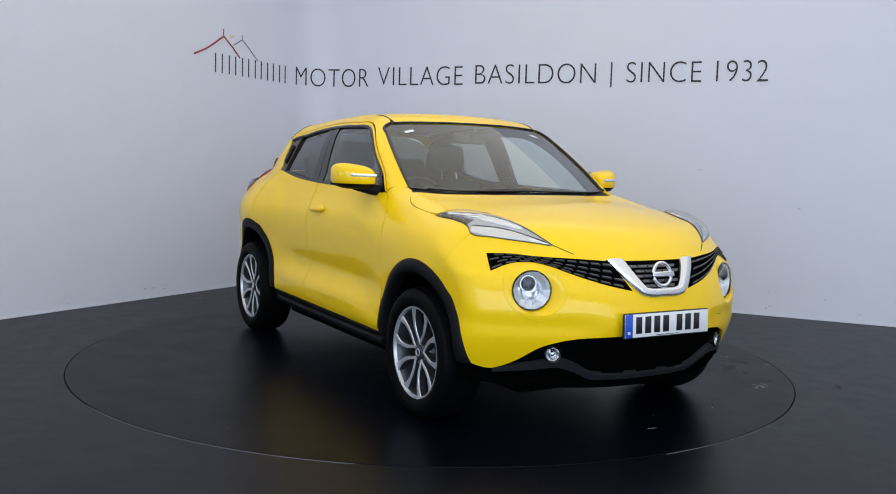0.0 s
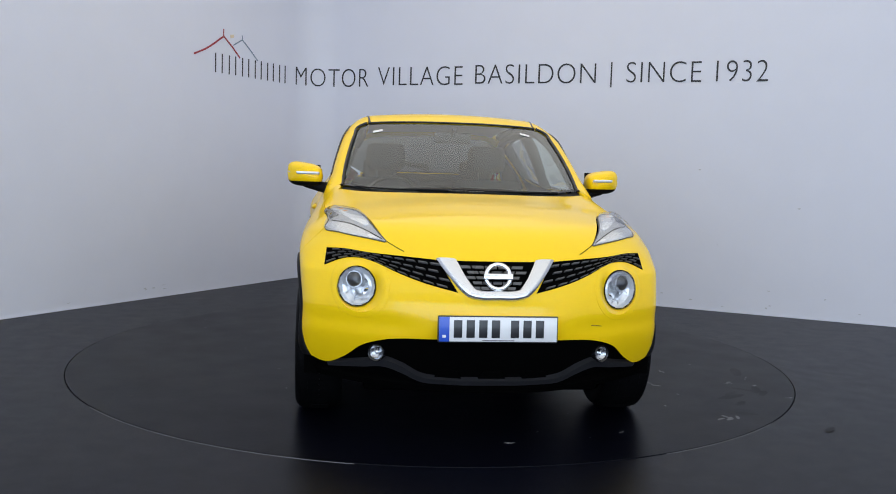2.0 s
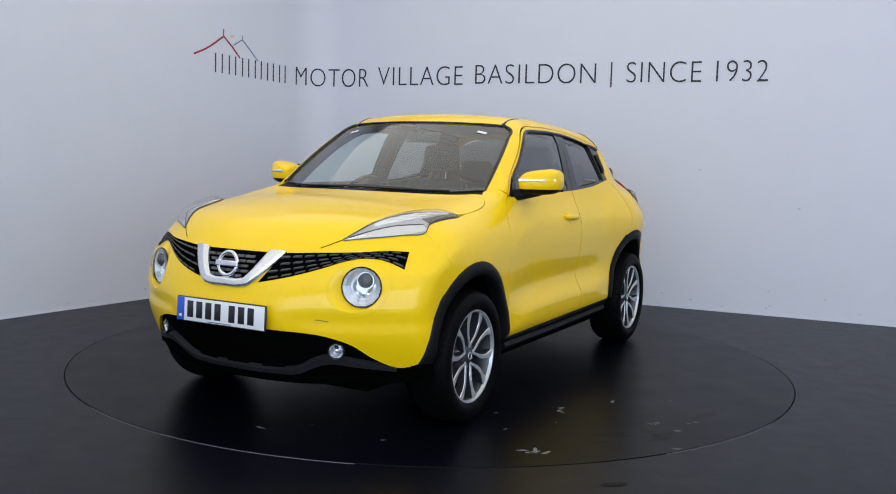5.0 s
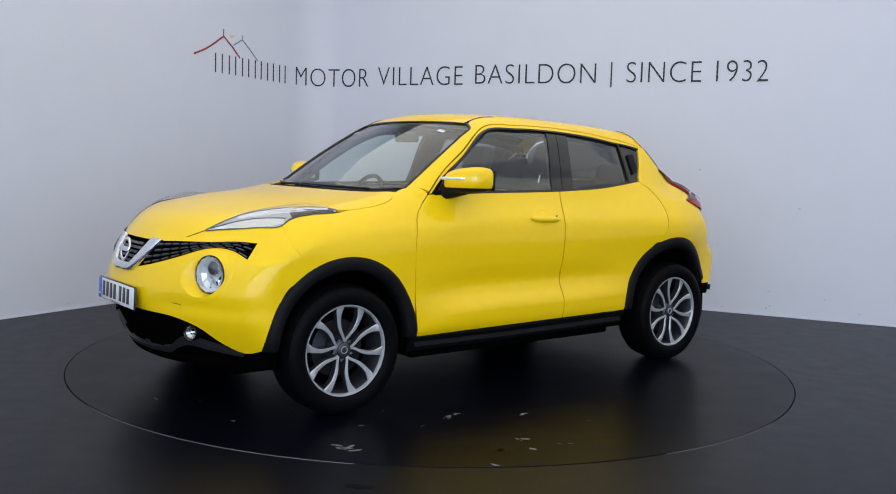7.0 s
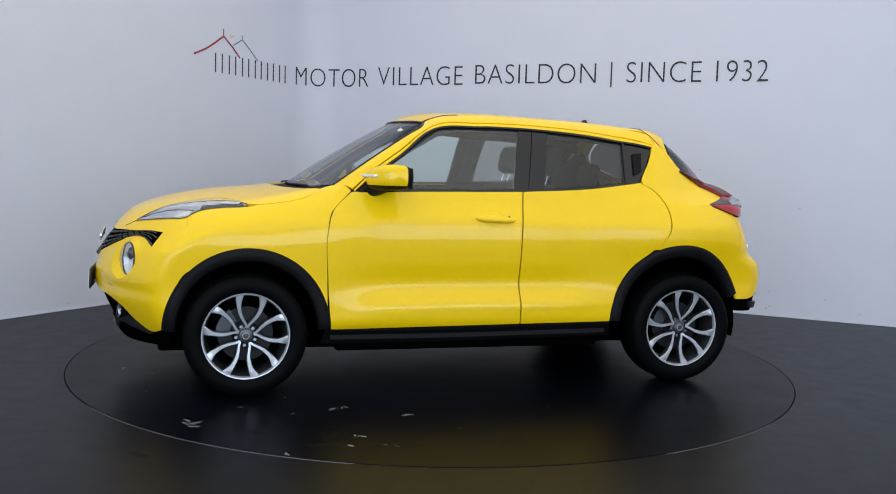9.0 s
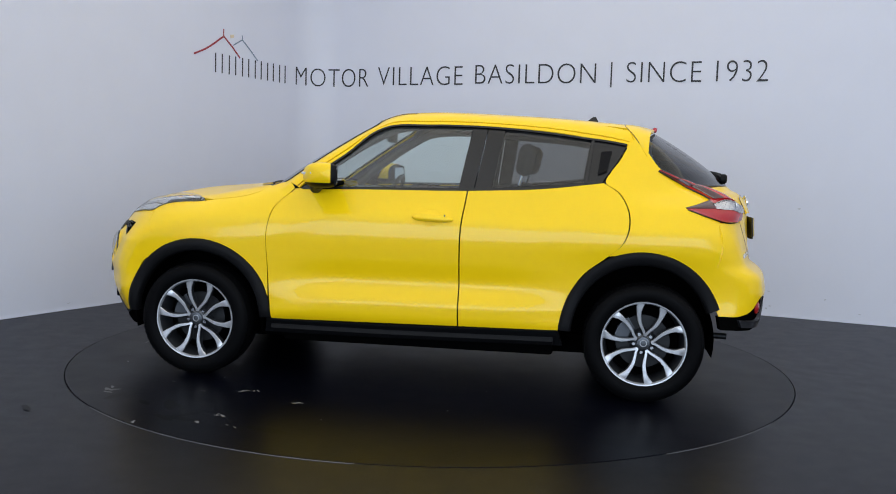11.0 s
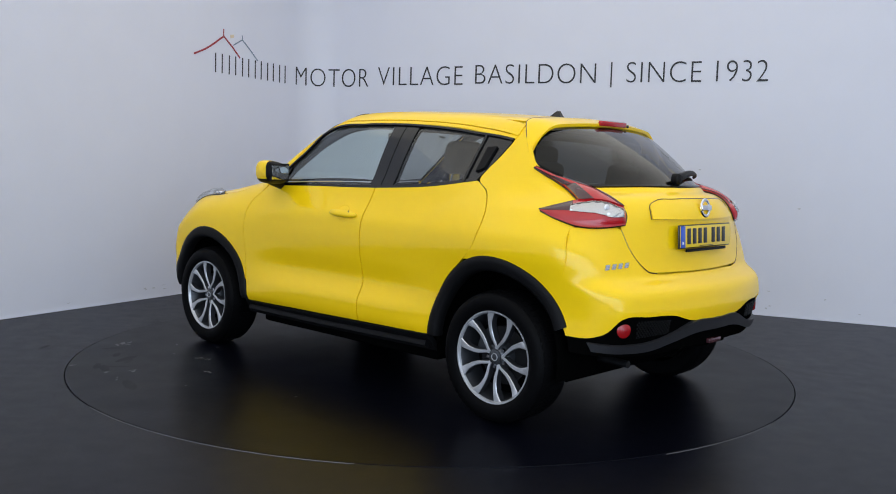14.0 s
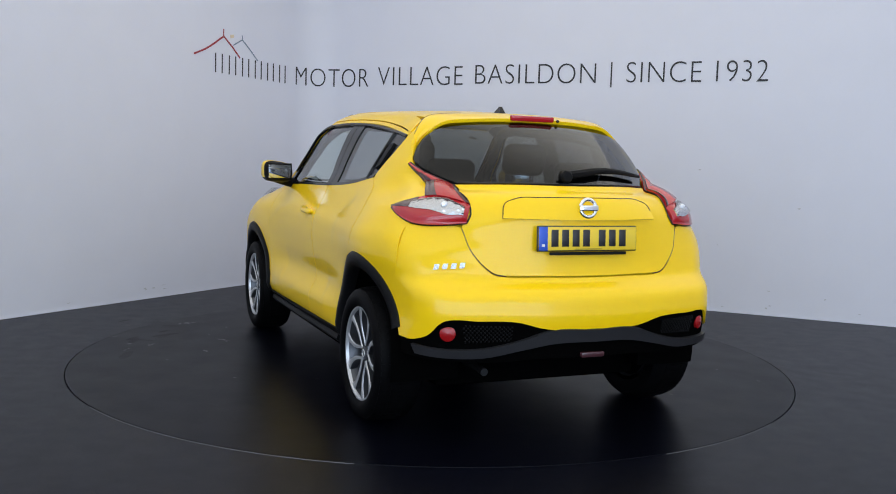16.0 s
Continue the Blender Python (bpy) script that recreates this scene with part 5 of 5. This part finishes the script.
def build_cabin(car):
    part("dashboard", box(.48, .98, -.66, .66, .78, 1.045, .07, 4), M_DASH, car)
    part("binnacle", box(.45, .66, -.53, -.19, 1.0, 1.085, .05, 4), M_DASH, car)
    st = new("steering_wheel")
    st.parent = car
    st.matrix_local = pose(.385, -.36, .995, 0, -24, 0)
    part("wheel_rim", lathe([(.178 + .014 * math.cos(a), .014 * math.sin(a)) for a in np.linspace(0, 6.2832, 11)], 40, 0), M_BLACK, st)
    part("wheel_boss", box(.0, .05, -.07, .07, -.06, .06, .025, 3), M_DASH, st)
    for a in (0, 180, 270):
        c, s = math.cos(radians(a)), math.sin(radians(a))
        part("wheel_spoke", tube([(.02, .05 * c, .05 * s), (.004, .175 * c, .175 * s)], .012, 8), M_GREY, st)
    part("interior_mirror", box(.30, .325, -.115, .115, 1.375, 1.44, .012, 3), M_DASH, car)
    part("mirror_stem", tube([(.33, 0, 1.42), (.38, 0, 1.46)], .012, 8), M_DASH, car)
    for y in (.36, -.36):
        seat = new("front_seat")
        seat.parent = car
        seat["label"] = "black cloth front seat"
        seat.matrix_local = pose(-.10, y, 0)
        part("cushion", box(-.25, .28, -.25, .25, .42, .60, .07, 4), M_CLOTH, seat)
        bm = box(-.07, .07, -.245, .245, 0, .62, .06, 4)
        bmesh.ops.transform(bm, matrix=pose(-.24, 0, .55, 0, -19, 0), verts=bm.verts)
        part("backrest", bm, M_CLOTH, seat)
        bm = box(-.05, .05, -.135, .135, 0, .19, .05, 4)
        bmesh.ops.transform(bm, matrix=pose(-.455, 0, 1.195, 0, -12, 0), verts=bm.verts)
        part("headrest", bm, M_CLOTH, seat)
        for dy in (-.06, .06):
            part("headrest_post", tube([(-.43, dy, 1.12), (-.462, dy, 1.23)], .006, 8), M_CHROME, seat)
    bench = new("rear_seat")
    bench.parent = car
    bench["label"] = "black cloth rear bench seat"
    part("cushion", box(-1.0, -.52, -.47, .47, .42, .60, .07, 4), M_CLOTH, bench)
    bm = box(-.07, .07, -.47, .47, 0, .58, .06, 4)
    bmesh.ops.transform(bm, matrix=pose(-.98, 0, .55, 0, -16, 0), verts=bm.verts)
    part("backrest", bm, M_CLOTH, bench)
    for y in (-.37, .37):
        bm = box(-.045, .045, -.13, .13, 0, .16, .045, 4)
        bmesh.ops.transform(bm, matrix=pose(-1.15, y, 1.12, 0, -10, 0), verts=bm.verts)
        part("headrest", bm, M_CLOTH, bench)
    part("parcel_shelf", box(-1.62, -1.14, -.52, .52, 1.06, 1.08, .008), M_DASH, car)
    panel("headlining", [(.20, -.49, 1.5), (-1.12, -.49, 1.4)], [(.20, .49, 1.5), (-1.12, .49, 1.4)], [(.20, -.49, 1.5), (.26, 0, 1.5), (.20, .49, 1.5)], [(-1.12, -.49, 1.4), (-1.12, .49, 1.4)], "z", 30, 20, M_LINER, car, offset=-.035, depth=0)
    for f in (1, -1):
        part("door_card", box(-.88, .82, f * .70 - .02, f * .70 + .02, .40, 1.06, .015), M_DASH, car)
        mid = on_side([(.70, .777, 1.11), (.43, .635, 1.325), (.18, .553, 1.482), (-.40, .545, 1.490), (-.95, .565, 1.443), (-1.15, .585, 1.40)])
        q = project(polyline(mid, 40), "sec", -.052)
        part("pillar_lining", tube(q * (1, f, 1), .028, 8), M_CLOTH, car)
        P = project(coons(xz([(-1.03, 1.10), (-1.45, 1.10)]), xz([(-1.15, 1.37), (-1.22, 1.37)]), xz([(-1.03, 1.10), (-1.0, 1.2), (-1.15, 1.37)]), xz([(-1.45, 1.10), (-1.34, 1.24), (-1.22, 1.37)]), 10, 10), "y", -.05)
        part("quarter_lining", sheet(P, .02, None, f), M_DASH, car)


def build_car():
    car = new("car")
    tagged(car, "bright yellow compact crossover car with black plastic trim", "car")
    build_shell(car)
    build_trim(car)
    build_nose(car)
    build_glass(car)
    for f in (1, -1):
        build_mirror(car, f)
        for x in (1.265, -1.265):
            build_wheel(car, x, f, 7.5 if x > 0 else 10)
    build_tail(car)
    build_plate(car, (2.098, 0, .553), Vector((1, 0, .04)), M_PLATE_W, True)
    build_plate(car, (-1.905, 0, .935), Vector((-1, 0, .06)), M_PLATE_Y, False)
    build_cabin(car)
    return car


# ---- the booth ----
CORNER = np.array((-1.342, 3.912))
LEFT, RIGHT = np.array((.515, .857)), np.array((.9152, -.4030))
BEND = 0.36
TURN = math.atan2(LEFT[1], LEFT[0]) - math.atan2(RIGHT[1], RIGHT[0])
CUT = BEND * math.tan(TURN / 2)
ARC = BEND * TURN
CEILING = 4.0


def wall_at(s, out=0.0):
    """The place at s metres along the wall from where its bend begins, and out metres into the booth."""
    a0 = math.atan2(LEFT[1], LEFT[0])
    if s <= 0:
        p, a = CORNER - LEFT * (CUT - s), a0
    elif s >= ARC:
        p, a = CORNER + RIGHT * (CUT + s - ARC), a0 - TURN
    else:
        a = a0 - s / BEND
        c = CORNER - LEFT * CUT + np.array((math.sin(a0), -math.cos(a0))) * BEND
        p = c - np.array((math.sin(a), -math.cos(a))) * BEND
    return p + np.array((math.sin(a), -math.cos(a))) * out


def build_booth():
    steps = [-8.5, -4, -2] + [-1 + i * .1 for i in range(10)] + [ARC * i / 20 for i in range(21)] + [ARC + .1 + i * .4 for i in range(8)] + [ARC + 5, ARC + 8.5]
    inner, outer = [wall_at(s) for s in steps], [wall_at(s, -.12) for s in steps]
    ring = [tuple(p) for p in inner] + [tuple(p) for p in reversed(outer)]
    wall = part("wall_curved", prism(ring, 0.0, CEILING), M_WALL)
    tagged(wall, "smooth white painted wall with a rounded corner", "wall", kind="structure")
    # thin pale bead where the wall meets the floor
    bead_in, bead_out = [wall_at(s, .006) for s in steps], [wall_at(s, .001) for s in steps]
    bead = part("baseboard", prism([tuple(p) for p in bead_in] + [tuple(p) for p in reversed(bead_out)], .002, .014), M_WALL)
    tagged(bead, "thin white bead along the foot of the wall", "baseboard", kind="structure")
    # faint scuffs low on the wall
    rnd = random.Random(3)
    verts, faces = [], []
    for k in range(26):
        s, z = rnd.choice((rnd.uniform(-5, -1.2), rnd.uniform(3.4, 6.5))), abs(rnd.gauss(0, .07)) + .03
        if k % 6 == 0:
            z = rnd.uniform(.2, 1.5)
        w, h, n = rnd.uniform(.006, .022), rnd.uniform(.003, .009), 7
        base = len(verts)
        for i in range(n):
            r = rnd.uniform(.5, 1.2)
            p = wall_at(s + w * r * math.cos(i * 6.283 / n), .0012)
            verts.append((p[0], p[1], z + h * r * math.sin(i * 6.283 / n)))
        faces.append(list(range(base, base + n)))
    marks = part("scuff_marks", (verts, faces), M_MARK, wall, "faint grey scuffs")
    marks["kind"] = "stuff"
    a, b = wall_at(-8.5), wall_at(ARC + 8.5)
    back = -9.6
    floor_ring = [tuple(p) for p in outer] + [(b[0] + .3, back - .2), (a[0] - .3, back - .2)]
    # the floor has a round pit for the turntable
    R = 2.236
    bm = bmesh.new()
    rim = [bm.verts.new((R * math.cos(2 * math.pi * i / 160), R * math.sin(2 * math.pi * i / 160), 0)) for i in range(160)]
    edge = [bm.verts.new((x, y, 0)) for x, y in floor_ring]
    es = [bm.edges.new((rim[i], rim[(i + 1) % 160])) for i in range(160)] + [bm.edges.new((edge[i], edge[(i + 1) % len(edge)])) for i in range(len(edge))]
    bmesh.ops.triangle_fill(bm, use_beauty=True, edges=es)
    low = [bm.verts.new((R * math.cos(2 * math.pi * i / 160), R * math.sin(2 * math.pi * i / 160), -.05)) for i in range(160)]
    for i in range(160):
        bm.faces.new([rim[i], rim[(i + 1) % 160], low[(i + 1) % 160], low[i]])
    bm.faces.new(low)
    fl = part("floor", bm, M_FLOOR)
    tagged(fl, "dark grey painted floor with faint scuffs", "floor", kind="structure")
    # steel edge of the pit, drawn only in the arcs where it catches light
    for a0, a1 in ((-139, -98), (-62, -40)):
        verts, faces = [], []
        n = 60
        for i in range(n + 1):
            w = radians(a0 + (a1 - a0) * i / n)
            for r, z in ((R - .0002, -.004), (R - .0002, .0022), (R + .0035, .0022), (R + .0045, .0)):
                verts.append((r * math.cos(w), r * math.sin(w), z))
        for i in range(n):
            for k in range(3):
                faces.append([i * 4 + k, i * 4 + k + 1, i * 4 + k + 5, i * 4 + k + 4])
        part("rim_glint", (verts, faces), M_RIM_GLINT, fl, "thin steel pit edge, brightened where it catches light")
    ce = part("ceiling", prism(floor_ring, CEILING, CEILING + .1), M_CEIL)
    tagged(ce, "plain pale ceiling over the booth", "ceiling", kind="structure")
    # unseen walls added to close the place behind the camera, with a wide opening
    for name, p, q, z0, z1 in (("wall_west", (a[0], a[1]), (a[0], back), 0, CEILING), ("wall_east", (b[0], b[1]), (b[0], back), 0, CEILING),
                               ("wall_back", (a[0], back), (b[0], back), 3.5, CEILING)):
        d = np.array(q) - np.array(p)
        nrm = np.array((d[1], -d[0])) / np.linalg.norm(d) * (.1 if name != "wall_west" else -.1)
        if name == "wall_back":
            nrm = np.array((0, -.1))
        ring = [tuple(p), tuple(q), tuple(np.array(q) + nrm), tuple(np.array(p) + nrm)]
        tagged(part(name, prism(ring, z0, z1), M_WALL), "unseen plain white wall added to close the booth", "wall", kind="structure")


def wall_strip(points, width, z_out, mat, name, parent):
    """A flat stroke on the wall along (s, z) points."""
    q = polyline(points, 24) if len(points) > 2 else np.array(points, float)
    d = np.gradient(q, axis=0)
    nrm = np.stack([-d[:, 1], d[:, 0]], 1) / np.linalg.norm(d, axis=1)[:, None] * width / 2
    ring = list(q + nrm) + list((q - nrm)[::-1])
    n = len(q)
    verts, faces = [], []
    for out in (.0005, z_out):
        for s, z in ring:
            p = wall_at(s, out)
            verts.append((p[0], p[1], z))
    m = 2 * n
    for i in range(n - 1):
        faces.append([m + i, m + i + 1, m + m - 2 - i, m + m - 1 - i])
    faces += [[i, (i + 1) % m, m + (i + 1) % m, m + i] for i in range(m)]
    return part(name, (verts, faces), mat, parent)


def word_on_wall(text, s0, s1, z0, z1, parent):
    """A thin-stroked word set on the wall between two stretches, following its bend."""
    data = bpy.data.curves.new("lettering", "FONT")
    data.body, data.size, data.offset, data.resolution_u = text, 1.0, -.018, 6
    data.space_character = 1.06
    tmp = new("lettering", data)
    me = bpy.data.meshes.new_from_object(tmp.evaluated_get(bpy.context.evaluated_depsgraph_get()))
    bpy.data.objects.remove(tmp)
    bm = bmesh.new()
    bm.from_mesh(me)
    bpy.data.meshes.remove(me)
    bmesh.ops.triangulate(bm, faces=bm.faces[:])
    bmesh.ops.subdivide_edges(bm, edges=[e for e in bm.edges if abs(e.verts[0].co.x - e.verts[1].co.x) > .12], cuts=2)
    xs, zs = [v.co.x for v in bm.verts], [v.co.y for v in bm.verts]
    x0, x1, y0, y1 = min(xs), max(xs), min(zs), max(zs)
    ext = bmesh.ops.extrude_face_region(bm, geom=bm.faces[:])
    top = {g for g in ext["geom"] if isinstance(g, bmesh.types.BMVert)}
    for v in bm.verts:
        s = s0 + (v.co.x - x0) / (x1 - x0) * (s1 - s0)
        z = z0 + (v.co.y - y0) / (y1 - y0) * (z1 - z0)
        p = wall_at(s, .004 if v in top else .0005)
        v.co = (p[0], p[1], z)
    return part("word", bm, M_INK, parent)


def build_sign():
    sign = new("wall_lettering")
    tagged(sign, "thin dark grey capitals lettered along the white wall", "sign")
    # the owner's mark is plain upright strokes
    for i in range(6):
        s = CUT - 1.47 + i * .178
        for k in (0, .085):
            wall_strip([(s + .03 + k, 2.026 - i * .003), (s + .03 + k, 2.202 - i * .003)], .012, .004, M_INK, "stroke", sign)
    k = ARC - CUT
    for text, s0, s1, z in (("MOTOR", .02, .654 + k, 2.012), ("VILLAGE", .764 + k, 1.704 + k, 2.026), ("BASILDON", 1.837 + k, 3.043 + k, 2.036), ("SINCE", 3.33 + k, 3.999 + k, 2.041),
                            ("1932", 4.127 + k, 4.563 + k, 2.043)):
        word_on_wall(text, s0, s1, z, z + .186, sign)
    wall_strip([(3.188 + k, 1.998), (3.188 + k, 2.228)], .013, .004, M_INK, "divider", sign)
    e = CUT - .44
    emblem = new("wall_emblem")
    tagged(emblem, "red and blue line emblem of two roof peaks on the wall", "emblem")
    wall_strip([(-1.27 + e, 2.165), (-1.12 + e, 2.23), (-.90 + e, 2.365)], .016, .004, M_RED_INK, "red_roof_line", emblem)
    wall_strip([(-.895 + e, 2.365), (-.77 + e, 2.27), (-.68 + e, 2.19)], .014, .004, M_RED_INK, "red_roof_line", emblem)
    wall_strip([(-.90 + e, 2.37), (-.90 + e, 2.435)], .010, .004, M_RED_INK, "mast", emblem)
    wall_strip([(-.77 + e, 2.30), (-.65 + e, 2.365)], .010, .004, M_BLUE_INK, "blue_roof_line", emblem)
    wall_strip([(-.65 + e, 2.365), (-.55 + e, 2.29), (-.43 + e, 2.19)], .010, .004, M_BLUE_INK, "blue_roof_line", emblem)
    wall_strip([(-.65 + e, 2.37), (-.65 + e, 2.405)], .008, .004, M_BLUE_INK, "mast", emblem)
    wall_strip([(-.81 + e, 2.375), (-.765 + e, 2.385)], .03, .004, M_GOLD_INK, "sun_spot", emblem)


# pale flecks on the deck: place and size
FLECKS = ((0.82, 1.21, 1.2), (1.49, 1.36, 1.3), (1.51, 1.42, 2), (0.76, 1.7, 1.2), (0.63, 1.87, 0.9), (0.83, 1.83, 1.6), (1.91, 0.16, 1.5), (1.75, 0.73, 0.9), (1.04, 1.28, 0.7), (1.54, 1.37, 1.5), (1.53, 1.32, 1.4), (1.28, 1.12, 0.9), (0.83, 1.23, 1.1), (0.76, 1.2, 0.9), (0.68, 1.84, 0.7), (0.47, 1.38, 1.1), (0.79, 1.68, 0.8), (1.53, 1.37, 1.8), (0.84, 1.23, 1.2), (0.78, 1.21, 0.8), (0.49, 1.39, 1.0), (0.79, 1.71, 0.7), (1.12, 1.9, 1.2), (1.74, 0.32, 0.7))


def build_turntable():
    table = new("turntable")
    tagged(table, "round dark turntable set flush in the floor", "turntable")
    prof = [(0.0001, -.04), (2.2305, -.04), (2.2305, -.001), (2.2285, .002), (0.0001, .002)]
    v, f = lathe(prof, 160, 2)
    part("deck", (v, f), M_DECK, table)
    # pale flecks of worn paint and dried drops
    rnd = random.Random(7)
    verts, faces = [], []
    spots = [(x, y, .0115 * k) for x, y, k in FLECKS]
    for _ in range(26):
        a, r = rnd.uniform(0, 6.28), 2.1 * math.sqrt(rnd.uniform(.1, .95))
        spots.append((r * math.cos(a), r * math.sin(a), rnd.uniform(.003, .009)))
    for cx, cy, size in spots:
        turn, n = rnd.uniform(0, 6.28), 9
        base = len(verts)
        for i in range(n):
            w = 2 * math.pi * i / n
            rr = size * rnd.uniform(.45, 1.2)
            x, y = rr * 1.9 * math.cos(w), rr * .7 * math.sin(w)
            verts.append((cx + x * math.cos(turn) - y * math.sin(turn), cy + x * math.sin(turn) + y * math.cos(turn), .0032))
        faces.append(list(range(base, base + n)))
    part("scuff_flecks", (verts, faces), M_SCUFF, table, "pale worn flecks")["kind"] = "stuff"
    # rubbed grey smears
    verts, faces = [], []
    for k in range(9):
        cx, cy = FLECKS[3 + k % 3][0] + rnd.gauss(0, .22), FLECKS[3 + k % 3][1] + rnd.gauss(0, .22)
        if k > 5:
            cx, cy = FLECKS[9][0] + rnd.gauss(0, .2), FLECKS[9][1] + rnd.gauss(0, .2)
        turn, size, n = rnd.uniform(0, 3.14), rnd.uniform(.04, .08), 22
        base = len(verts)
        for i in range(n):
            rr = size * rnd.uniform(.85, 1.1)
            x, y = rr * 1.5 * math.cos(i * 6.283 / n), rr * .45 * math.sin(i * 6.283 / n)
            verts.append((cx + x * math.cos(turn) - y * math.sin(turn), cy + x * math.sin(turn) + y * math.cos(turn), .0026))
        faces.append(list(range(base, base + n)))
    part("smear_film", (verts, faces), M_SMEAR, table, "rubbed grey smears")["kind"] = "stuff"
    return table


# heading of the car, degrees, on the turning deck
HEADINGS = ((0, -60.3), (1, -71.9), (2, -83.75), (3, -95.55), (4, -107.3), (6.5, -136.5), (8, -154.0), (9, -165.5), (11.5, -194.65), (13, -212.15), (14.5, -229.75), (16, -247.4))


def motions():
    walk(TABLE, [(t, pose(0, 0, 0, 0, 0, a)) for t, a in HEADINGS])
    walk(CAR, [(t, pose(0, 0, 0, 0, 0, a) @ pose(-.0197, .053, 0.002)) for t, a in HEADINGS])


build_booth()
build_sign()
TABLE = build_turntable()
CAR = build_car()
motions()
